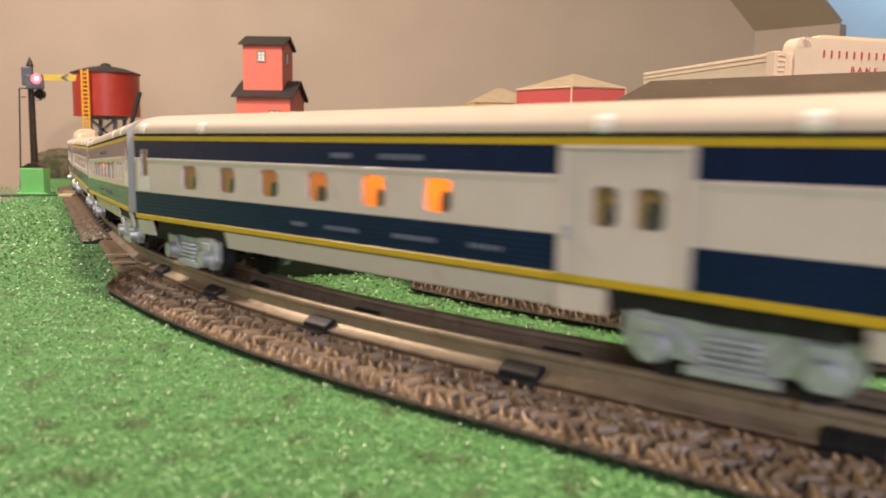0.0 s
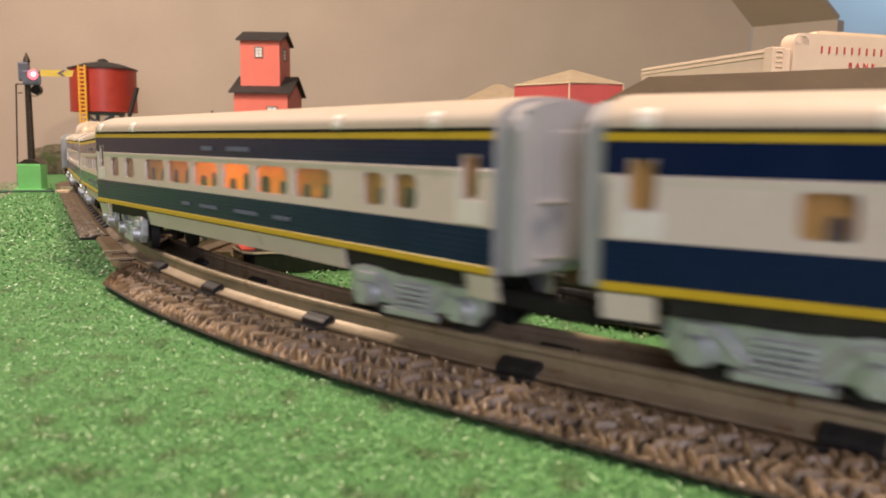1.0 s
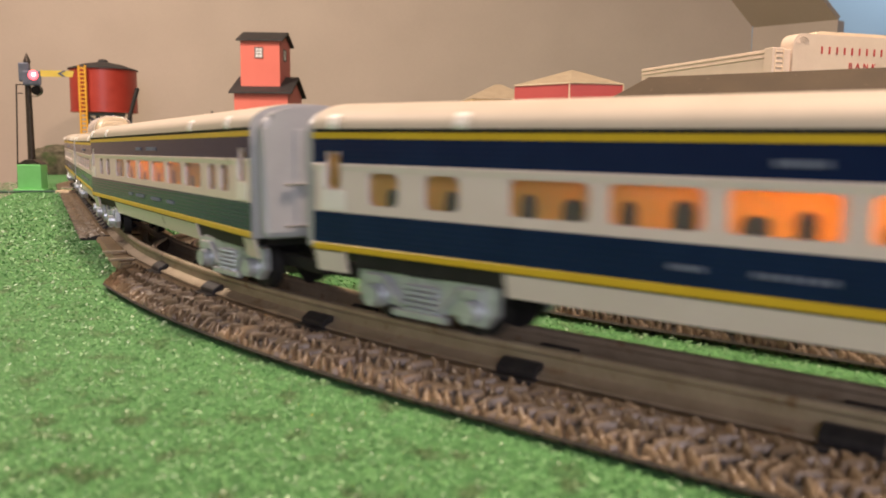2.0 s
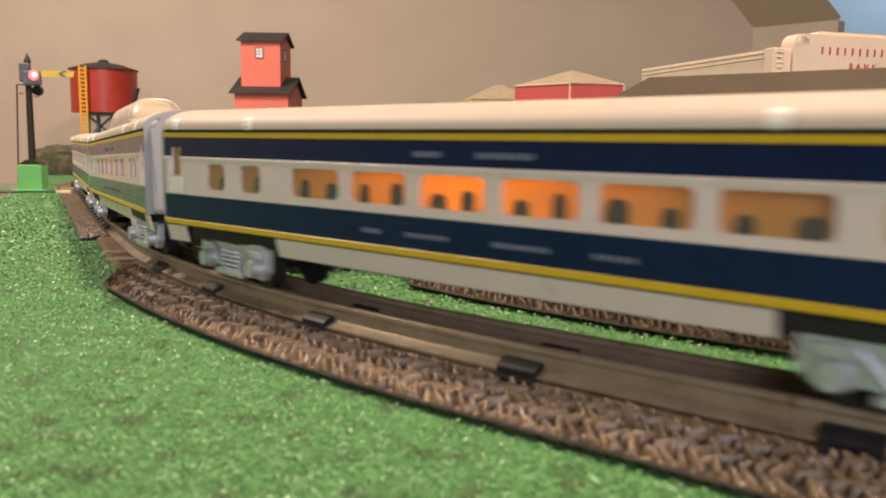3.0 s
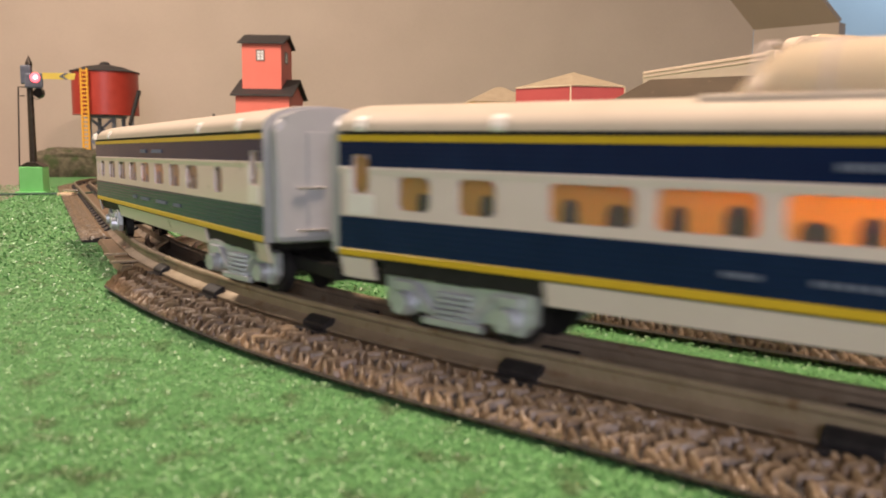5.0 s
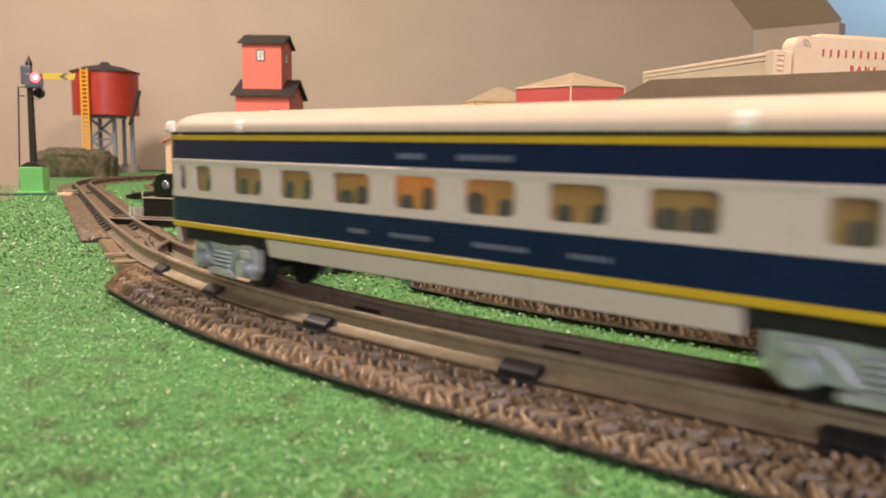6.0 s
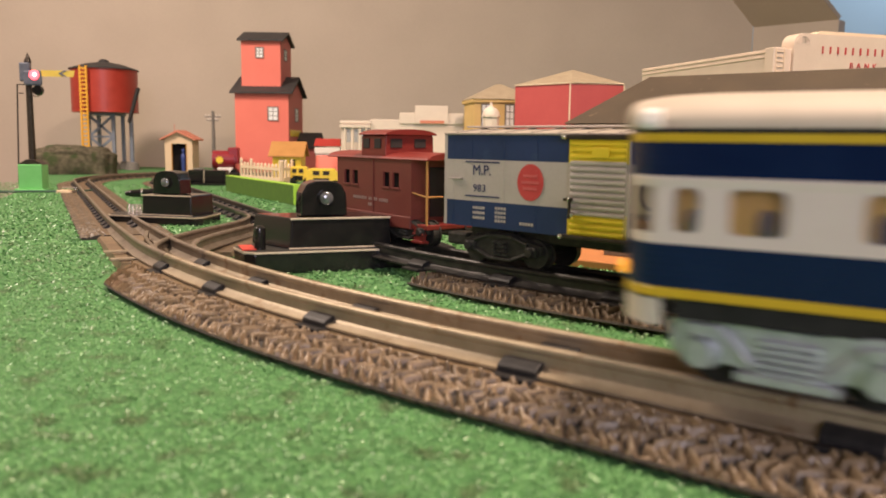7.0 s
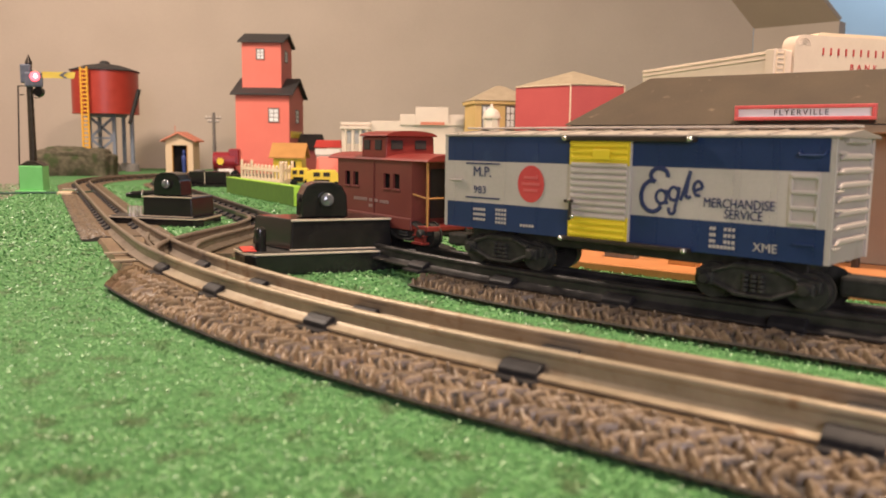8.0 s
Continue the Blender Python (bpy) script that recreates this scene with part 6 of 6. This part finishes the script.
def white_block():
    y = 1.62
    k = y / 1450
    c = thing("white_store", Matrix(), "white plastic store building with stepped parapet", "toy building")
    def X(px):
        return at_depth(px, y)
    def Zp(py):
        return 0.088 + (253.5 - py) * k
    part("front", boxed(X(655), X(840), y, y + 0.10, 0, Zp(215), 0.001), WHITEBLD, c)
    part("parapet", boxed(X(706), X(818), y - 0.003, y + 0.006, Zp(222), Zp(203), 0.001), WHITEBLD, c)
    part("parapet", boxed(X(733), X(791), y - 0.006, y + 0.009, Zp(222), Zp(190.5), 0.001), WHITEBLD, c)
    part("sign_band", boxed(X(742), X(784), y - 0.0068, y - 0.0060, Zp(221), Zp(216)), SALMON, c, "faint pink sign band")
    wing = part("side_wing", boxed(X(604), X(654), y - 0.002, y + 0.16, 0, Zp(219), 0.001), WHITEBLD, c)
    part("cornice", boxed(X(602), X(656), y - 0.005, y + 0.162, Zp(223), Zp(218), 0.001), WHITEBLD, c)
    for q in (611, 624, 637, 648):
        part("column", tubed((X(q), y - 0.006, 0), (X(q), y - 0.006, Zp(229)), 0.0032, None, 10), WHITEBLD, c)
    part("porch_roof", boxed(X(602), X(656), y - 0.011, y - 0.0022, Zp(230), Zp(225), 0.0005), WHITEBLD, c)
    for q in (617, 631, 643):
        part("window", boxed(X(q - 4), X(q + 4), y - 0.0030, y - 0.0021, Zp(255), Zp(233)), GLASSDK, c)
    cu = thing("cupola", pose(at_depth(866, 1.3), 1.3, 0), "white plastic cupola with small dome", "toy building")
    part("body", lathe(bmesh.new(), [(0.0125, 0.0), (0.0125, 0.128), (0.0150, 0.1285), (0.0150, 0.131)], 8), WHITEBLD, cu)
    part("dome", lathe(bmesh.new(), [(0.0135, 0.1312), (0.0125, 0.137), (0.0085, 0.142), (0.0030, 0.1445), (0.0018, 0.150), (0.0005, 0.152)], 16), WHITEBLD, cu, "", True)


white_block()


def hip_roof(parent, x0, x1, y0, y1, z0, z1, rx0, rx1, material, label=""):
    """A hipped roof with its ridge from rx0 to rx1."""
    bm = bmesh.new()
    ym = (y0 + y1) / 2
    v = [bm.verts.new(p) for p in ((x0, y0, z0), (x1, y0, z0), (x1, y1, z0), (x0, y1, z0), (rx0, ym, z1), (rx1, ym, z1))]
    for f in ((0, 1, 5, 4), (1, 2, 5), (2, 3, 4, 5), (3, 0, 4), (3, 2, 1, 0)):
        bm.faces.new([v[i] for i in f])
    return part("roof", bm, material, parent, label)


HOUSERED = surface("rose_red_card", (0.48, 0.072, 0.072), (0.54, 0.09, 0.086), 0.6, scale=30, fine=600, bump=0.06)


def town_houses():
    # ochre house, seen on its front
    y = 1.50
    k = y / 1450
    c = thing("ochre_house", pose(at_depth(889, y), y, 0, 0, 0, 10), "ochre-yellow card house with straw-coloured roof", "toy building")
    part("wall_shell", boxed(-0.056, 0.056, 0, 0.09, 0, 0.166, 0.001), YELBLD, c)
    hip_roof(c, -0.061, 0.061, -0.006, 0.096, 0.1665, 0.196, -0.006, 0.006, STRAW, "straw-coloured hipped roof")
    part("cornice", boxed(-0.060, 0.060, -0.004, 0.094, 0.160, 0.1662, 0.001), YELBLD, c)
    for x in (-0.034, 0.010, 0.040):
        pane_window(c, x, 0, 0.138, 0.014, 0.036)
    # red house, its corner towards the camera
    yc = 1.28
    xc = at_depth(1003, yc)
    c = thing("red_house", pose(xc, yc, 0, 0, 0, 4), "red card house with pale corners and straw roof", "toy building")
    w, d, h = 0.0855, 0.16, 0.181
    bm = bmesh.new()
    v = [bm.verts.new(p) for p in ((0, 0, 0), (w, 0.006, 0), (w - 0.05, d, 0), (-0.072, 0.085, 0))]
    f = bm.faces.new(v)
    r = bmesh.ops.extrude_face_region(bm, geom=[f])
    bmesh.ops.translate(bm, vec=(0, 0, h), verts=[q for q in r["geom"] if isinstance(q, bmesh.types.BMVert)])
    part("wall_shell", bm, HOUSERED, c, "plain red walls")
    part("corner_strip", tubed((-0.0005, -0.0008, 0), (-0.0005, -0.0008, h), 0.0012, None, 6), PICKET, c)
    part("corner_strip", tubed((w, 0.005, 0), (w, 0.005, h), 0.0012, None, 6), PICKET, c)
    part("eaves_strip", tubed((-0.0005, -0.0008, h), (w, 0.005, h), 0.0011, None, 6), PICKET, c)
    part("eaves_strip", tubed((-0.0005, -0.0008, h), (-0.072, 0.084, h), 0.0011, None, 6), PICKET, c)
    bm = bmesh.new()
    v = [bm.verts.new(p) for p in ((0, -0.003, h + 0.0005), (w + 0.002, 0.004, h + 0.0005), (w - 0.048, d + 0.003, h + 0.0005), (-0.075, 0.086, h + 0.0005), (0.018, 0.066, h + 0.026))]
    for q in ((0, 1, 4), (1, 2, 4), (2, 3, 4), (3, 0, 4), (3, 2, 1, 0)):
        bm.faces.new([v[i] for i in q])
    part("roof", bm, STRAW, c, "straw-coloured pyramid roof")


town_houses()


def station():
    h = -38.0
    c = thing("railway_station", pose(0.100, 0.700, 0, 0, 0, h), "toy railway station with broad brown hipped roof", "toy building")
    L, D = 0.36, 0.182
    ze, zr = 0.105, 0.1490
    bm = bmesh.new()
    v = [bm.verts.new(p) for p in ((0, 0, ze), (L, 0, ze), (L, D, ze), (0, D, ze), (0.0355, D / 2, zr), (L - 0.0355, D / 2, zr))]
    for f in ((0, 1, 5, 4), (1, 2, 5), (2, 3, 4, 5), (3, 0, 4), (3, 2, 1, 0)):
        bm.faces.new([v[i] for i in f])
    bmesh.ops.bevel(bm, geom=list(bm.edges), offset=0.0012, segments=2, profile=0.5, affect="EDGES")
    part("roof", bm, STATROOF, c, "dull brown roof with scuffs")
    part("eaves_board", boxed(0.002, L - 0.002, 0.002, D - 0.002, ze - 0.006, ze - 0.0004, 0.0006), STATWALL, c)
    bm = boxed(0.06, L - 0.06, 0.035, D - 0.035, 0.006, ze - 0.0062, 0.001)
    part("wall_shell", bm, STATWALL, c)
    for i in range(4):
        part("door", boxed(0.085 + i * 0.058, 0.105 + i * 0.058, 0.0338, 0.0350, 0.0065, 0.060, 0.0003), RED if i % 2 else MAST, c)
    for x in (0.02, 0.13, 0.23, L - 0.02):
        part("post", tubed((x, 0.012, 0.006), (x, 0.012, ze - 0.006), 0.0028, None, 10), MAST, c)
    part("platform", boxed(0.035, L + 0.01, -0.094, D + 0.01, 0.0, 0.006, 0.001), WOODOR, c, "orange-brown wooden platform")
    s = tagged(new("station_sign"), "white station name board in a red frame", "sign")
    s.matrix_world = pose(0.100, 0.700, 0, 0, 0, h) @ Matrix.Translation((0.191, 0.0005, 0.1085))
    w, t = 0.0470, 0.0094
    part("board", boxed(-w + 0.002, w - 0.002, 0, 0.003, 0.001, t - 0.001), SIGNWHITE, s)
    bm = boxed(-w, w, -0.0016, 0.004, -0.0006, 0.0018, 0.0004)
    box(bm, -w, w, -0.0016, 0.004, t - 0.0018, t + 0.0006, 0.0004)
    box(bm, -w, -w + 0.0026, -0.0016, 0.004, 0.0018, t - 0.0018, 0.0004)
    box(bm, w - 0.0026, w, -0.0016, 0.004, 0.0018, t - 0.0018, 0.0004)
    part("sign_frame", bm, SIGNRED, s, "red plastic frame")
    for x in (-0.03, 0.03):
        part("sign_leg", boxed(x - 0.002, x + 0.002, 0.0042, 0.020, -0.003, 0.004), SIGNRED, s)
    words("lettering", "FLYERVILLE", 0.0056, Matrix.Translation((-0.001, -0.0002, t / 2)) @ pose(0, 0, 0, 90), MAST, s, 0.0001, 1.35)


station()


def bank():
    c = thing("bank_building", pose(0.343, 0.875, 0, 0, 0, 16.7), "pinkish-cream plastic bank with stepped rounded parapet", "toy building")
    D, L, z = 0.265, 0.30, 0.190
    part("side_wall", boxed(0.0, 0.008, 0.010, D, 0, z, 0.0006), BANK, c, "ribbed cream side wall")
    for i in range(2):
        zz = z - 0.003 - i * 0.0050
        part("moulding", boxed(-0.0012, 0.0, 0.006, D, zz - 0.0008, zz + 0.0008, 0.0003), BANK, c)
    part("back_wall", boxed(0.008, L, D - 0.006, D, 0, z, 0.0006), BANK, c)
    part("flat_roof", boxed(0.008, L, 0.008, D - 0.006, z - 0.012, z - 0.008), BANKTOP, c)
    part("front_wall", boxed(0.006, L, 0.0, 0.008, 0, z, 0.0006), BANK, c)
    part("corner_pier", boxed(-0.0016, 0.0140, -0.0022, 0.012, 0, z + 0.001, 0.0008), BANK, c)
    for i in range(2):
        part("pier_groove", boxed(0.0010 + i * 0.0098, 0.0022 + i * 0.0098, -0.0030, -0.0022, 0.05, z, 0.0003), BANKTOP, c)
    for i in range(6):
        part("moulding", boxed(0.0022, 0.0108, -0.0029, -0.0022, z - 0.004 - i * 0.0052, z - 0.0028 - i * 0.0052, 0.0002), BANKTOP, c)
    # raised parapet with rounded shoulders
    def shoulder(x0, x1, z0, z1, r):
        pts = [(x0, z0)] + [(x0 + r - r * math.cos(i * math.pi / 12), z1 - r + r * math.sin(i * math.pi / 12)) for i in range(7)]
        return pts + [(x1 - r + r * math.sin(i * math.pi / 12), z1 - r + r * math.cos(i * math.pi / 12)) for i in range(7)] + [(x1, z0)]
    part("parapet", prismed(shoulder(0.022, L - 0.022, 0.150, z + 0.0165, 0.011), "y", -0.0040, 0.016, 0.0006), BANK, c, "rounded raised parapet")
    part("parapet", prismed(shoulder(0.050, L - 0.050, 0.150, z + 0.0200, 0.007), "y", -0.0020, 0.012, 0.0006), BANKTOP, c)
    for r in (0.0078, 0.0054, 0.0030):
        bm = bmesh.new()
        pts = [(0.0335 - r * math.cos(i * math.pi / 10), -0.0042, z + 0.0055 + r * math.sin(i * math.pi / 10)) for i in range(11)]
        for p, q in zip(pts, pts[1:]):
            tube(bm, p, q, 0.0006, None, 6)
        part("relief_arc", bm, BANK, c)
    for i in range(12):
        x = 0.0580 + i * 0.0098
        part("lettering", boxed(x - 0.0010, x + 0.0010, -0.0050, -0.0041, z - 0.0035, z + 0.0040, 0.0002), BANKRED, c, "plain red relief bar")
    words("lettering", "BANK", 0.0090, Matrix.Translation((0.112, -0.0044, z - 0.0150)) @ pose(0, 0, 0, 90), BANKRED, c, 0.0004, 1.9)


bank()


def control_box():
    """A long black machine cover lying behind the turnout, with a bright top edge."""
    c = thing("switch_cover", pose(-0.448, 1.58, 0, 0, 0, -6), "long black switch machine cover with bright edges", "toy switch machine")
    part("base", boxed(-0.048, 0.040, -0.016, 0.016, 0.0, 0.006, 0.0008), BLACK, c)
    part("cover", boxed(-0.040, 0.034, -0.012, 0.012, 0.0062, 0.030, 0.0022), BLACK, c, "glossy black cover")
    part("edge_strip", boxed(-0.0085, -0.0070, -0.0128, -0.0121, 0.0062, 0.0290), TRIM, c)
    part("cap", boxed(-0.030, -0.014, -0.008, 0.008, 0.0302, 0.0325, 0.0006), GREYCARD, c)


control_box()


def lineside_bits():
    # dark bolt-like lamp lying on the turf
    c = thing("track_lamp", pose(-0.450, 1.22, 0, 0, 0, 8), "black lamp socket lying on the turf", "lamp socket")
    part("body", tubed((-0.014, 0, 0.007), (0.020, 0, 0.008), 0.0052, 0.0068, 16), BLACK, c)
    part("tip", tubed((-0.022, 0, 0.0065), (-0.014, 0, 0.007), 0.0030, 0.0050, 12), BLACK, c)
    part("collar", tubed((0.001, 0, 0.0075), (0.0035, 0, 0.0075), 0.0072, None, 16), CHROME, c)
    # feed wires and clips beside the signal
    w = tagged(new("feed_wires"), "green and dark feed wires beside the signal", "wires")
    runs = [[(-0.70, 1.28), (-0.66, 1.30), (-0.61, 1.315), (-0.585, 1.33), (-0.575, 1.36)], [(-0.75, 1.24), (-0.70, 1.26), (-0.655, 1.305), (-0.60, 1.305)]]
    for r in runs:
        bm = bmesh.new()
        for p, q in zip(r, r[1:]):
            tube(bm, (*p, 0.0025), (*q, 0.0025), 0.0016, None, 8)
        part("wire", bm, WIRE, w)
    t = tagged(new("track_terminal"), "bright metal track terminal clip with wires", "terminal clip")
    t.matrix_world = pose(-0.598, 1.300, 0, 0, 0, -20)
    part("clip_base", boxed(-0.014, 0.014, -0.007, 0.007, 0.0, 0.005, 0.001), CREAMCARD, t)
    part("clip", boxed(-0.006, 0.020, -0.004, 0.004, 0.0052, 0.0105, 0.0015), CHROME, t, "bright metal clip")
    # small goods on the station's platform
    base = pose(0.100, 0.700, 0.006, 0, 0, -38.0)
    for x, y, w_, h, m, l in ((0.135, -0.060, 0.010, 0.006, OCHRE, "small brown crate on the wooden platform"), (0.232, -0.068, 0.015, 0.004, WHITE, "small white bench on the wooden platform"),
                              (0.165, -0.045, 0.016, 0.022, MAROON, "small dark red cabinet on the wooden platform"), (0.205, -0.040, 0.008, 0.020, CREAMCARD, "small cream box on the wooden platform"), (0.085, -0.055, 0.012, 0.014, GREYCARD, "small grey trunk on the wooden platform")):
        b = part("platform_box", boxed(-w_, w_, -0.005, 0.005, 0, h, 0.0006), m)
        b.matrix_world = base @ Matrix.Translation((x, y, 0))
        tagged(b, l, "box")


lineside_bits()


# small unevenness of the train's run: seconds, metres ahead of the steady run
UNEVEN = [(0.0, -0.003), (0.5, -0.008), (1.0, 0.001), (2.5, 0.0), (3.0, 0.002), (3.5, -0.005), (4.0, 0.006), (4.5, 0.0), (6.0, -0.001), (6.5, -0.007), (8.0, -0.007)]


def rear_at(t):
    """How far along the track the first car's rear end is."""
    return 0.104 + 0.310 * t - 0.0026 * t * t + float(np.interp(t, *zip(*UNEVEN)))


def motions():
    rows_t = [0.1 * i for i in range(81)]
    for k, (car, trucks) in enumerate(coaches):
        back = PITCHLEN * k + (0.006 if k == 4 else 0.0)

        def car_pose(t):
            r = rear_at(t) - back
            a, b = line_at(r + TRUCKS[0]), line_at(r + TRUCKS[1])
            h = math.atan2(b[1] - a[1], b[0] - a[0])
            za, zb = [RIDE - DROP * sag(r + q) for q in TRUCKS]
            tip = math.degrees(math.atan2(za - zb, TRUCKS[1] - TRUCKS[0]))
            z = za - (zb - za) * TRUCKS[0] / (TRUCKS[1] - TRUCKS[0])
            return pose(a[0] - TRUCKS[0] * math.cos(h), a[1] - TRUCKS[0] * math.sin(h), z, 0, 0, math.degrees(h)) @ pose(0, 0, 0, 0, tip, 0), h
        walk(car, [(t, car_pose(t)[0]) for t in rows_t])
        for x, tr in zip(TRUCKS, trucks):
            rows = []
            for t in rows_t:
                h = line_at(rear_at(t) - back + x)[2] - car_pose(t)[1]
                rows.append((t, pose(x, 0, 0, 0, 0, math.degrees((h + math.pi) % (2 * math.pi) - math.pi))))
            walk(tr, rows)
            for w in [c for c in tr.children if c.name.startswith("wheelset")]:
                at = w.location.copy()
                walk(w, [(i / 30, pose(*at, 0, math.degrees((rear_at(i / 30) - rear_at(0)) / WHEEL_R), 0)) for i in range(241)])


motions()
